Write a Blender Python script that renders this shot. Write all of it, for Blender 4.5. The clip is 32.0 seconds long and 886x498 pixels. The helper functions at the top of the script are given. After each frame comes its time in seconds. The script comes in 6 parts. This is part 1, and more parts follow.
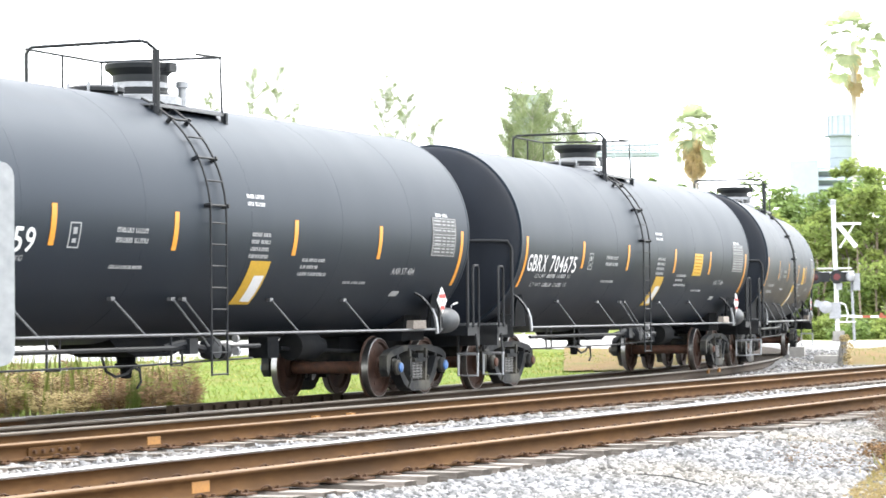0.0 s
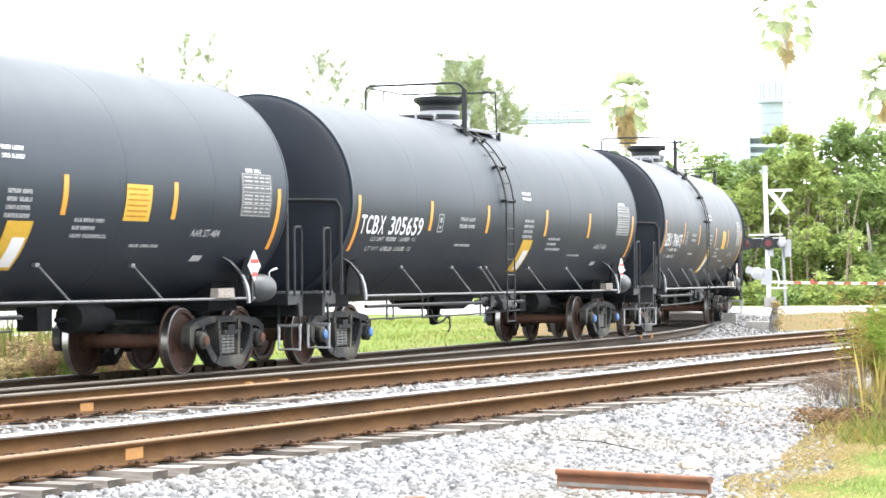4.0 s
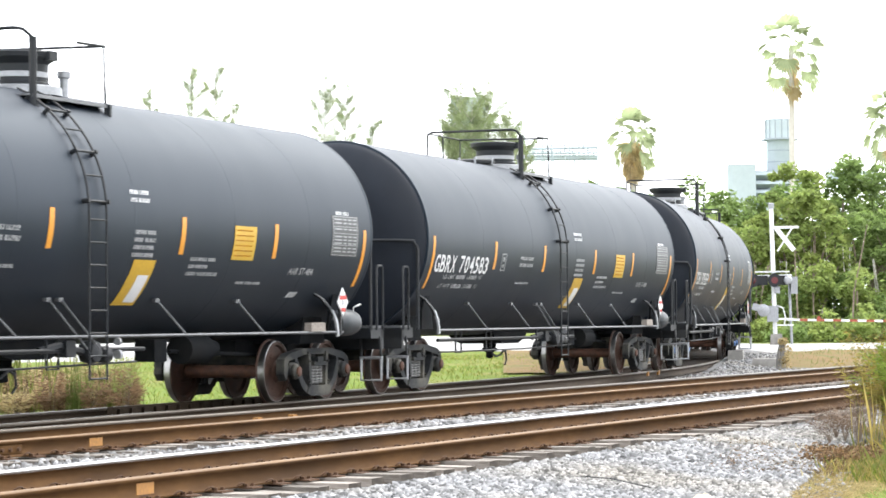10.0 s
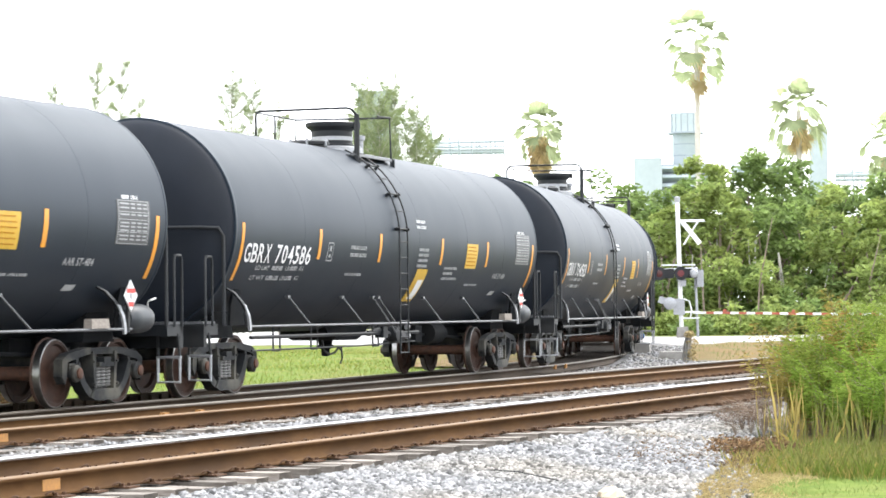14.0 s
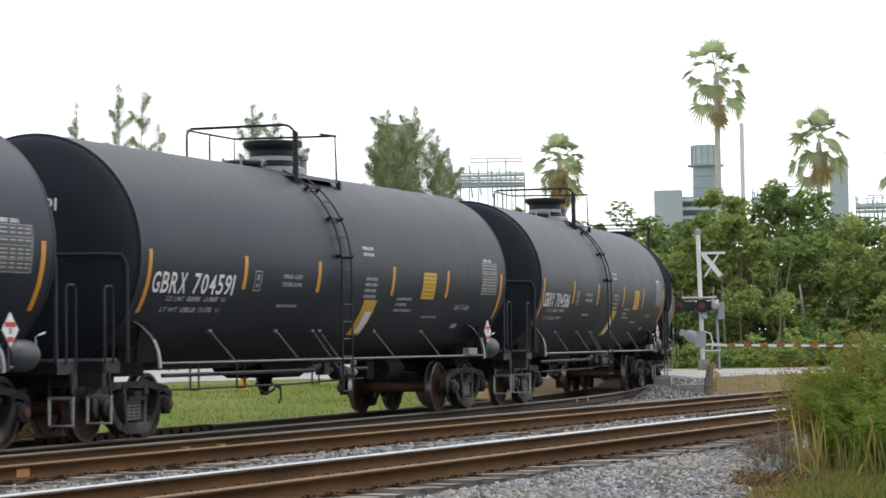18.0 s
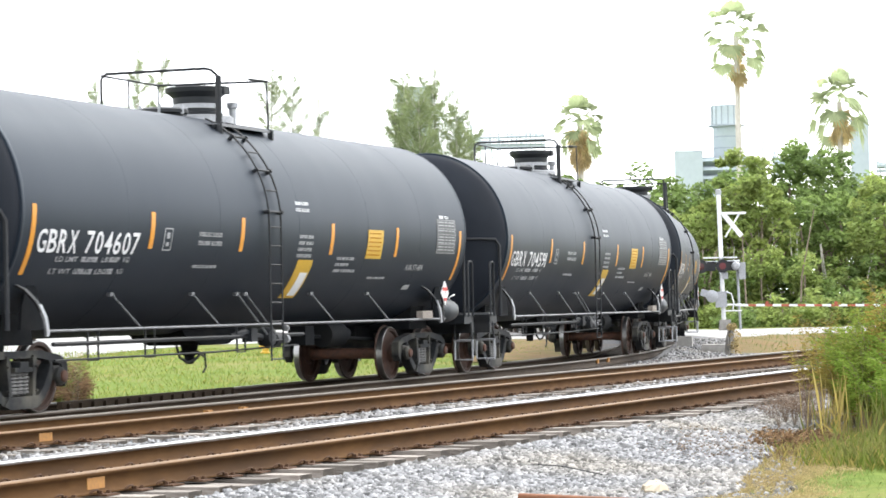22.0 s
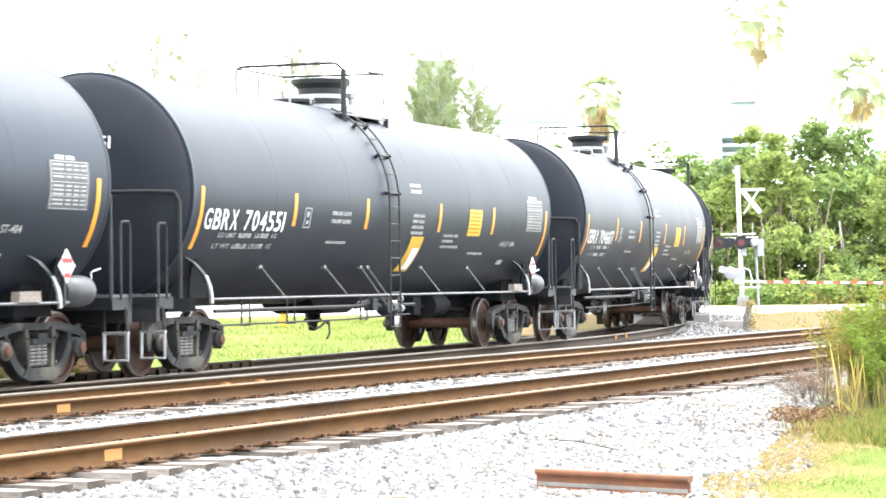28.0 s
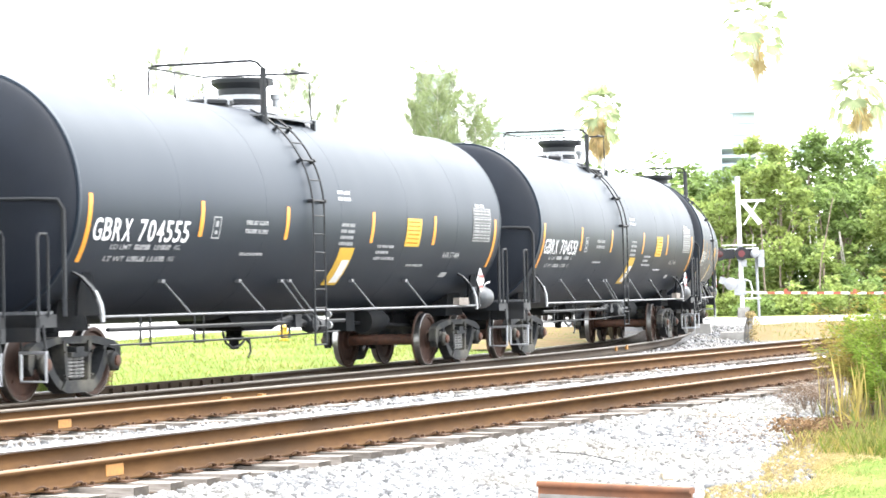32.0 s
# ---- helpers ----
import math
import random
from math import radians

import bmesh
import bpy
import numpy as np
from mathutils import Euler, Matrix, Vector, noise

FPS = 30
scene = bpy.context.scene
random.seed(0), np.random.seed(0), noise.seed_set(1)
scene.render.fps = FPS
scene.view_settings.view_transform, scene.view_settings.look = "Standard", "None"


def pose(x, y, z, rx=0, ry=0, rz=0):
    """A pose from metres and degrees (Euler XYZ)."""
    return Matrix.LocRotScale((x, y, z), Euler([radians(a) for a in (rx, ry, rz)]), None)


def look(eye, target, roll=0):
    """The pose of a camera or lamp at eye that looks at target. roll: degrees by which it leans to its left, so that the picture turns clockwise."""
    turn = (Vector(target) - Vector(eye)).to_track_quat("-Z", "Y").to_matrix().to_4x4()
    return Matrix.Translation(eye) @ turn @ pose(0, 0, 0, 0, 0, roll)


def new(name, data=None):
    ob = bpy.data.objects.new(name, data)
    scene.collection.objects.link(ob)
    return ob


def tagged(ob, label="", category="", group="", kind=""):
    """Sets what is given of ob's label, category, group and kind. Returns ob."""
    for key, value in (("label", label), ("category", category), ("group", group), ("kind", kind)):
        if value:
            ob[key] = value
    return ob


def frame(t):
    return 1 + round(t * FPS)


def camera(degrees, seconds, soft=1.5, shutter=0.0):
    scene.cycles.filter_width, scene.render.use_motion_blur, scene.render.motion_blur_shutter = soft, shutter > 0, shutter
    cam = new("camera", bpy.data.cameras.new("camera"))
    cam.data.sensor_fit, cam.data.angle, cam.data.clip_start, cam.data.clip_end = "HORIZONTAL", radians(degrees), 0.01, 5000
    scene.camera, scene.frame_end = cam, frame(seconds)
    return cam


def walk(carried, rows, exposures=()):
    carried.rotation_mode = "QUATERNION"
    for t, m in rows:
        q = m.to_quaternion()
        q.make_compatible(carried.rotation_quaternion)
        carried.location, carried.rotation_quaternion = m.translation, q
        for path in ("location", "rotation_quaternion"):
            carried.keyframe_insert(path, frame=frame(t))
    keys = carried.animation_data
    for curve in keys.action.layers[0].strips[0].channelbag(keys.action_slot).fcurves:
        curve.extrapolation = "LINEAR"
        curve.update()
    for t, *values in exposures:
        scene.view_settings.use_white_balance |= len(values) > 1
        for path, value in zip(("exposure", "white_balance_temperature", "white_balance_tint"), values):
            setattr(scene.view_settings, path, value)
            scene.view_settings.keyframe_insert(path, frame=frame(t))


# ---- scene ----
# ---------------------------------------------------------------- camera
EYE = Vector((0.0, 0.0, 1.205))


def aim(yaw, pitch, roll, side=0.0):
    """Camera pose from its heading, tilt and lean in degrees; side: metres of sway to its right."""
    y, p = radians(yaw), radians(pitch)
    eye = EYE + Vector((math.sin(y), -math.cos(y), 0)) * side
    way = Vector((math.cos(y) * math.cos(p), math.sin(y) * math.cos(p), math.sin(p)))
    return look(eye, eye + way, roll)


cam = camera(20.3, 32.0, soft=1.6, shutter=0.4)
walk(cam, [
    (0, aim(26.021, 1.598, -0.615, 0.065)),
    (0.5, aim(25.385, 1.450, -0.498, 0.065)),
    (1, aim(25.666, 1.427, -0.569, 0.065)),
    (1.5, aim(25.648, 1.465, -0.719, 0.065)),
    (2, aim(25.705, 1.287, -0.696, 0.065)),
    (2.5, aim(25.732, 1.390, -0.765, 0.065)),
    (3, aim(25.598, 1.544, -0.664, 0.065)),
    (3.5, aim(25.091, 1.128, -0.706, 0.065)),
    (5.5, aim(23.447, 0.848, -0.140, 0)),
    (6, aim(23.634, 1.006, -0.175, 0)),
    (6.5, aim(23.525, 1.566, -0.020, 0)),
    (7, aim(23.841, 1.910, -0.592, 0)),
    (7.5, aim(23.505, 1.681, -0.798, 0)),
    (8, aim(23.866, 1.741, -1.061, 0)),
    (8.5, aim(23.841, 1.413, -1.006, 0)),
    (9, aim(24.005, 1.525, -1.101, 0)),
    (9.5, aim(24.672, 1.663, -0.821, 0)),
    (10, aim(24.579, 1.633, -0.430, 0)),
    (10.5, aim(24.505, 1.424, -0.397, 0)),
    (11, aim(24.169, 1.476, -0.233, 0)),
    (11.5, aim(23.801, 1.395, -0.060, 0)),
    (12, aim(23.360, 1.352, -0.082, 0)),
    (12.5, aim(23.184, 1.541, -0.371, 0)),
    (13, aim(22.881, 1.575, -0.305, 0)),
    (13.5, aim(22.861, 1.227, -0.458, 0)),
    (14, aim(22.435, 1.474, -0.632, 0)),
    (14.5, aim(22.155, 1.584, -0.678, 0)),
    (16.5, aim(21.952, 1.797, -0.817, 0)),
    (17, aim(22.167, 2.090, -1.213, 0)),
    (17.5, aim(22.603, 2.378, -1.003, 0)),
    (18, aim(22.901, 2.254, -0.851, 0)),
    (18.5, aim(22.976, 2.167, -0.577, 0)),
    (19, aim(22.918, 1.867, -0.760, 0)),
    (19.5, aim(23.182, 1.742, -0.579, 0)),
    (20, aim(23.104, 1.633, -0.988, 0)),
    (20.5, aim(23.056, 1.726, -0.976, 0)),
    (21, aim(23.062, 1.658, -1.202, 0)),
    (21.5, aim(23.229, 1.454, -1.015, 0)),
    (22, aim(23.390, 1.380, -1.199, 0)),
    (22.5, aim(23.329, 1.222, -1.285, 0)),
    (23, aim(23.325, 0.718, -1.195, 0)),
    (23.5, aim(23.279, 0.654, -1.144, 0)),
    (24, aim(23.404, 0.597, -1.082, 0)),
    (24.5, aim(23.268, 0.648, -1.175, 0)),
    (26.5, aim(23.423, 0.889, -1.171, 0)),
    (27, aim(23.692, 0.798, -1.174, 0)),
    (27.5, aim(23.858, 0.980, -0.757, 0)),
    (28, aim(23.824, 0.795, -0.776, 0)),
    (28.5, aim(23.909, 0.615, -0.910, 0)),
    (29, aim(23.684, 0.586, -0.711, 0)),
    (29.5, aim(23.615, 0.273, -1.011, 0)),
    (30, aim(23.646, 0.478, -0.800, 0)),
    (30.5, aim(23.566, 0.513, -0.773, 0)),
    (31, aim(23.928, 0.609, -1.156, 0)),
    (31.5, aim(23.881, 0.993, -1.085, 0)),
    (32, aim(23.826, 1.094, -1.128, 0)),
], exposures=[(0, 1.43), (3, 1.48), (5.5, 1.62), (7, 1.42), (9, 1.06), (12, 1.23), (14, 1.19), (16.5, 0.42), (17.3, 0.12), (18.2, -0.33), (20, 0.36), (21, 0.5), (22, 0.97), (23, 1.44), (24, 1.83), (27, 1.93), (30, 1.96), (32, 1.95)])

# ---------------------------------------------------------------- sky and sun
world = bpy.data.worlds.new("sky")
scene.world = world
world.use_nodes = True
wn = world.node_tree
sky = wn.nodes.new("ShaderNodeTexSky")
sky.sky_type = "NISHITA"
sky.sun_disc = False
sky.sun_elevation = radians(52)
sky.sun_rotation = radians(115)
sky.air_density, sky.dust_density, sky.ozone_density = 1.0, 6.0, 0.6
hazy = wn.nodes.new("ShaderNodeHueSaturation")
hazy.inputs["Saturation"].default_value = 0.22
wn.links.new(sky.outputs[0], hazy.inputs["Color"])
cloud = wn.nodes.new("ShaderNodeMix")
cloud.data_type = "RGBA"
cloud.inputs[0].default_value = 0.8
cloud.inputs[7].default_value = (13.2, 13.6, 14.2, 1)   # bright even cloud layer over the blue
wn.links.new(hazy.outputs[0], cloud.inputs[6])
bg = wn.nodes["Background"]
wn.links.new(cloud.outputs[2], bg.inputs[0])
bg.inputs[1].default_value = 0.15
sun_data = bpy.data.lights.new("sun", "SUN")
sun_data.energy, sun_data.angle, sun_data.color = 1.5, radians(22), (1.0, 0.96, 0.9)
sun = new("sun", sun_data)
sun.matrix_world = look((0, 0, 60), Vector((0, 0, 60)) - Vector((math.cos(radians(52)) * math.sin(radians(115)), math.cos(radians(52)) * math.cos(radians(115)), math.sin(radians(52)))))


# ---------------------------------------------------------------- materials
def mat(name, col, col2=None, rough=0.6, metal=0.0, scale=8.0, bump=0.0, rough2=None, detail=6.0, stain=None, stain_scale=0.8, stretch=(1, 1, 1), island=0.0, obj_random=0.0, spec=0.5, translucent=0.0):
    """Procedural surface: two tones mixed by fine noise, a second broad stain layer, optional bump and random tone."""
    m = bpy.data.materials.new(name)
    m.use_nodes = True
    nt = m.node_tree
    b = nt.nodes["Principled BSDF"]
    b.inputs["Metallic"].default_value = metal
    b.inputs["Roughness"].default_value = rough
    b.inputs["Specular IOR Level"].default_value = spec
    tc = nt.nodes.new("ShaderNodeTexCoord")
    mp = nt.nodes.new("ShaderNodeMapping")
    mp.inputs["Scale"].default_value = stretch
    nt.links.new(tc.outputs["Object"], mp.inputs[0])
    n1 = nt.nodes.new("ShaderNodeTexNoise")
    n1.inputs["Scale"].default_value, n1.inputs["Detail"].default_value = scale, detail
    nt.links.new(mp.outputs[0], n1.inputs["Vector"])

    def mix(a, bcol, fac_socket, kind="MIX"):
        x = nt.nodes.new("ShaderNodeMix")
        x.data_type, x.blend_type = "RGBA", kind
        nt.links.new(fac_socket, x.inputs[0])
        if isinstance(a, tuple):
            x.inputs[6].default_value = (*a, 1)
        else:
            nt.links.new(a, x.inputs[6])
        x.inputs[7].default_value = (*bcol, 1)
        return x.outputs[2]

    def ramp(src, lo, hi):
        r = nt.nodes.new("ShaderNodeMapRange")
        r.inputs[1].default_value, r.inputs[2].default_value = lo, hi
        nt.links.new(src, r.inputs[0])
        return r.outputs[0]

    out = mix(tuple(col), tuple(col2 if col2 else [c * 0.75 for c in col]), ramp(n1.outputs["Fac"], 0.3, 0.7))
    if stain:
        n2 = nt.nodes.new("ShaderNodeTexNoise")
        n2.inputs["Scale"].default_value, n2.inputs["Detail"].default_value = stain_scale, 5.0
        nt.links.new(mp.outputs[0], n2.inputs["Vector"])
        out = mix(out, tuple(stain), ramp(n2.outputs["Fac"], 0.45, 0.75))
    if island or obj_random:
        if island:
            g = nt.nodes.new("ShaderNodeNewGeometry")
            src, amount = g.outputs["Random Per Island"], island
        else:
            g = nt.nodes.new("ShaderNodeObjectInfo")
            src, amount = g.outputs["Random"], obj_random
        hs = nt.nodes.new("ShaderNodeHueSaturation")
        r = nt.nodes.new("ShaderNodeMapRange")
        r.inputs[3].default_value, r.inputs[4].default_value = 1 - amount, 1 + amount
        nt.links.new(src, r.inputs[0])
        nt.links.new(r.outputs[0], hs.inputs["Value"])
        nt.links.new(out, hs.inputs["Color"])
        out = hs.outputs[0]
    nt.links.new(out, b.inputs["Base Color"])
    if rough2 is not None:
        r = nt.nodes.new("ShaderNodeMapRange")
        r.inputs[3].default_value, r.inputs[4].default_value = rough, rough2
        nt.links.new(n1.outputs["Fac"], r.inputs[0])
        nt.links.new(r.outputs[0], b.inputs["Roughness"])
    if bump:
        bp = nt.nodes.new("ShaderNodeBump")
        bp.inputs["Strength"].default_value = bump
        bp.inputs["Distance"].default_value = 0.02
        nt.links.new(n1.outputs["Fac"], bp.inputs["Height"])
        nt.links.new(bp.outputs[0], b.inputs["Normal"])
    if translucent:
        tr = nt.nodes.new("ShaderNodeBsdfTranslucent")
        nt.links.new(out, tr.inputs[0])
        ms = nt.nodes.new("ShaderNodeMixShader")
        ms.inputs[0].default_value = translucent
        nt.links.new(b.outputs[0], ms.inputs[1])
        nt.links.new(tr.outputs[0], ms.inputs[2])
        nt.links.new(ms.outputs[0], nt.nodes["Material Output"].inputs[0])
    return m


M_TANK = mat("black_tank_paint", (0.0078, 0.0108, 0.0165), (0.0105, 0.014, 0.0202), rough=0.42, rough2=0.52, scale=1.1, stain=(0.0148, 0.0184, 0.024), stain_scale=0.35, stretch=(1, 1, 0.3), spec=0.27)
M_TANK.node_tree.nodes["Principled BSDF"].inputs["Specular Tint"].default_value = (0.6, 0.79, 1.0, 1)
M_MATT = mat("matt_black_steel", (0.004, 0.005, 0.007), (0.008, 0.009, 0.01), rough=0.8, scale=6, stain=(0.012, 0.012, 0.012), stain_scale=2.0, spec=0.06)
M_SPRING = mat("bare_spring_steel", (0.132, 0.132, 0.1287), (0.0858, 0.0858, 0.0825), rough=0.6, scale=15)
M_RAILSEMI = mat("brown_worn_rail_head", (0.0686, 0.0554, 0.0422), (0.1056, 0.0871, 0.066), rough=0.4, metal=0.4, scale=16, stretch=(0.1, 1, 1))
M_GATERED = mat("faded_red_band", (0.3, 0.07, 0.035), (0.24, 0.06, 0.03), rough=0.6, scale=20)
# rusty fines, coloured darker to include the shadow between ties
M_CRIB = mat("brown_fines_and_shade", (0.0792, 0.0561, 0.0396), (0.0396, 0.0297, 0.0231), rough=0.95, scale=18, bump=0.8, stain=(0.1056, 0.0792, 0.0594), stain_scale=1.5, spec=0.1)
M_DEAD = mat("dead_brown_leaves", (0.125, 0.08, 0.045), (0.19, 0.118, 0.062), rough=0.9, scale=3, island=0.5, translucent=0.2, spec=0.1)
M_FEATHER = mat("feathery_foliage", (0.125, 0.19, 0.03), (0.215, 0.26, 0.048), rough=0.8, scale=1.2, island=0.45, translucent=0.5, spec=0.05)
# for the added ground out of view that the tanks reflect
M_UNSEEN = mat("unseen_dark_ground", (0.045, 0.045, 0.048), (0.06, 0.06, 0.062), rough=0.9, scale=20, bump=0.3, stain=(0.035, 0.035, 0.036), stain_scale=0.4)
M_TIEEND = mat("dark_tie_end", (0.045, 0.04, 0.036), (0.08, 0.07, 0.06), rough=0.95, scale=12, bump=0.4, spec=0.1)
M_BOULDER = mat("cream_stone", (0.46, 0.4, 0.31), (0.38, 0.33, 0.25), rough=0.9, scale=9, bump=0.4, spec=0.1)
# rail brown taken near black to hold the shade beneath the train
M_RAILDARK = mat("blackened_rail_side", (0.026, 0.018, 0.012), (0.04, 0.028, 0.018), rough=0.8, scale=14, stretch=(0.3, 1, 1), spec=0.15)
M_HEAD = mat("matt_black_head_paint", (0.008, 0.0108, 0.0172), (0.0112, 0.0146, 0.0216), spec=0.18, rough=0.6, scale=2.0, stain=(0.013, 0.015, 0.019), stain_scale=0.6)
M_FRAME = mat("black_frame_paint", (0.0069, 0.0089, 0.0119), (0.0109, 0.0129, 0.0158), rough=0.55, scale=7, stain=(0.0149, 0.0149, 0.0149), stain_scale=2.0, spec=0.3)
# pipe paint; also the pale colour of boards that catch light
M_PIPE = mat("worn_pipe_and_lit_boards", (0.066, 0.0693, 0.0759), (0.1122, 0.1155, 0.1221), rough=0.4, scale=12, metal=0.2)
M_TRUCK = mat("dusty_cast_steel", (0.007, 0.0085, 0.0105), (0.0155, 0.0172, 0.019), rough=0.72, scale=9, stain=(0.088, 0.083, 0.068), stain_scale=2.6, bump=0.35, spec=0.22)
M_WHEEL = mat("brown_wheel_steel", (0.032, 0.0155, 0.0105), (0.053, 0.025, 0.016), rough=0.7, scale=10, stain=(0.02, 0.012, 0.009), stain_scale=3.0, spec=0.3)
M_TREAD = mat("polished_steel", (0.33, 0.33, 0.33), (0.2178, 0.2112, 0.2046), rough=0.34, metal=1.0, scale=20)
M_AXLE = mat("rusty_axle", (0.0792, 0.0297, 0.0145), (0.0396, 0.0172, 0.0106), rough=0.8, scale=12)
M_STEEL = mat("galvanised_steel", (0.315, 0.3225, 0.3375), (0.225, 0.2325, 0.2475), rough=0.45, metal=0.5, scale=18)
M_ORANGE = mat("amber_reflector", (0.5625, 0.24, 0.015), (0.465, 0.195, 0.015), rough=0.4, scale=25)
M_YELLOW = mat("yellow_placard", (0.465, 0.285, 0.0188), (0.39, 0.24, 0.0188), rough=0.5, scale=20)
M_WHITE = mat("white_stencil", (0.612, 0.6205, 0.629), (0.51, 0.5185, 0.527), rough=0.55, scale=30)
M_GREYPLATE = mat("dark_data_plate", (0.0297, 0.0317, 0.0343), (0.0462, 0.0488, 0.0528), rough=0.5, scale=30)
M_STENCIL = mat("faded_stencil", (0.3036, 0.3102, 0.3168), (0.2244, 0.231, 0.2376), rough=0.6, scale=30)
M_RUST = mat("fresh_rust", (0.2112, 0.0858, 0.0396), (0.1452, 0.0594, 0.0297), rough=0.85, scale=9, stain=(0.099, 0.0528, 0.033), stain_scale=2.0)
M_MARK = mat("faded_orange_mark", (0.33, 0.1584, 0.033), (0.2376, 0.1122, 0.033), rough=0.7, scale=25)
M_TRUNK = mat("pale_palm_trunk", (0.52, 0.49, 0.44), (0.42, 0.39, 0.35), rough=0.9, scale=5, bump=0.3)
M_RED = mat("red_paint", (0.4125, 0.0225, 0.015), (0.3375, 0.0225, 0.015), rough=0.5, scale=20)
M_BLUE = mat("blue_cap_paint", (0.05, 0.14, 0.34), (0.04, 0.1, 0.25), rough=0.5, scale=20)
M_RAIL = mat("rusty_rail_side", (0.058, 0.028, 0.01), (0.082, 0.042, 0.015), rough=0.8, scale=14, stain=(0.034, 0.018, 0.008), stain_scale=1.5, stretch=(0.3, 1, 1), spec=0.1)
M_RAILTOP = mat("shiny_rail_head", (0.4752, 0.4752, 0.4818), (0.396, 0.396, 0.396), rough=0.25, metal=1.0, scale=20, stretch=(0.1, 1, 1))
M_RAILDULL = mat("dull_rail_head", (0.17, 0.1, 0.047), (0.12, 0.072, 0.036), rough=0.6, metal=0.05, scale=20, stretch=(0.1, 1, 1), spec=0.3)
M_TIE = mat("weathered_tie", (0.1452, 0.1254, 0.1089), (0.2508, 0.2277, 0.2046), rough=0.9, scale=6, stretch=(6, 1, 6), bump=0.5, obj_random=0.35, spec=0.2)
M_PLATE = mat("rusty_tie_plate", (0.0858, 0.0462, 0.0264), (0.0561, 0.033, 0.0211), rough=0.85, scale=16, spec=0.2)
M_STONE = mat("limestone_ballast", (0.255, 0.256, 0.26), (0.125, 0.126, 0.13), rough=0.9, scale=14, island=0.62, stain=(0.21, 0.195, 0.17), stain_scale=0.5, spec=0.25)
M_BALLAST = mat("ballast_bed", (0.1584, 0.1617, 0.165), (0.066, 0.066, 0.0693), rough=0.95, scale=22, bump=1.0, stain=(0.1452, 0.1122, 0.0858), stain_scale=0.25)
# dark brown bed; the shade under the train is mixed into this colour
M_DARKBED = mat("shade_dark_bed", (0.017, 0.0135, 0.011), (0.03, 0.024, 0.019), rough=0.95, scale=14, bump=0.8, stain=(0.045, 0.034, 0.026), stain_scale=1.2, spec=0.1)
M_GREYTANK = mat("grey_reservoir_paint", (0.021, 0.025, 0.031), (0.032, 0.037, 0.043), rough=0.5, scale=5, stain=(0.03, 0.032, 0.034), stain_scale=2.5, spec=0.4)
M_AMBERINK = mat("dull_amber_ink", (0.42, 0.2, 0.012), (0.36, 0.17, 0.012), rough=0.6, scale=20)
M_GROUND = mat("grass_ground", (0.07, 0.112, 0.022), (0.135, 0.168, 0.042), rough=0.95, scale=7, stain=(0.17, 0.15, 0.06), stain_scale=0.4, bump=0.6, spec=0.03)
M_ROAD = mat("pale_road", (0.315, 0.3075, 0.3), (0.255, 0.2513, 0.2475), rough=0.9, scale=3, stain=(0.225, 0.2175, 0.21), stain_scale=0.3)
M_CONC = mat("concrete", (0.2495, 0.2376, 0.2198), (0.1782, 0.1723, 0.1604), rough=0.9, scale=6, stain=(0.1307, 0.1188, 0.1069), stain_scale=1.5, bump=0.3)
M_DIRT = mat("dry_grassy_earth", (0.125, 0.083, 0.043), (0.175, 0.125, 0.062), rough=0.95, scale=3, bump=0.5, stain=(0.095, 0.105, 0.04), stain_scale=0.7, spec=0.05)
M_BARK = mat("bark", (0.16, 0.12, 0.09), (0.25, 0.2, 0.16), rough=0.9, scale=8, bump=0.5)
# leaf greens are slightly greyed to include the distant haze
M_LEAF = mat("green_leaves", (0.145, 0.214, 0.066), (0.215, 0.29, 0.085), rough=0.65, scale=0.5, island=0.5, translucent=0.5, stain=(0.115, 0.175, 0.06), stain_scale=0.25, spec=0.3)
M_LEAF2 = mat("yellow_green_leaves", (0.215, 0.28, 0.08), (0.295, 0.345, 0.1), rough=0.65, scale=0.5, island=0.45, translucent=0.5, stain=(0.153, 0.222, 0.064), stain_scale=0.3, spec=0.3)
M_PINE = mat("grey_green_needles", (0.225, 0.28, 0.135), (0.3, 0.34, 0.18), rough=0.8, scale=0.9, island=0.35, translucent=0.45, spec=0.1)
# palm green is lightened to include the glare of the bright sky
M_PALM = mat("palm_green", (0.28, 0.34, 0.18), (0.39, 0.43, 0.26), rough=0.6, scale=1.5, island=0.35, translucent=0.5, spec=0.2)
M_PALMDRY = mat("dry_palm_fronds", (0.575, 0.46, 0.276), (0.483, 0.368, 0.184), rough=0.8, scale=3, island=0.3, translucent=0.35, spec=0.1)
M_GRASS = mat("grass_blades", (0.1518, 0.2116, 0.0644), (0.2024, 0.2438, 0.0828), rough=0.8, scale=0.7, island=0.12, translucent=0.45, spec=0.05)
M_DRY = mat("dry_grass_blades", (0.396, 0.3234, 0.1716), (0.33, 0.2574, 0.1254), rough=0.85, scale=0.7, island=0.25, translucent=0.4, spec=0.1)
M_REED = mat("reed_blades", (0.1716, 0.2178, 0.0528), (0.2508, 0.2508, 0.0858), rough=0.8, scale=0.9, island=0.3, translucent=0.45, spec=0.1)
M_FARGRASS = mat("lawn_blades", (0.13, 0.19, 0.035), (0.22, 0.255, 0.055), rough=0.85, scale=0.5, island=0.4, translucent=0.4, spec=0.05)
M_STALK = mat("pale_straw", (0.44, 0.35, 0.12), (0.34, 0.28, 0.09), rough=0.8, scale=0.7, island=0.3, translucent=0.35, spec=0.1)
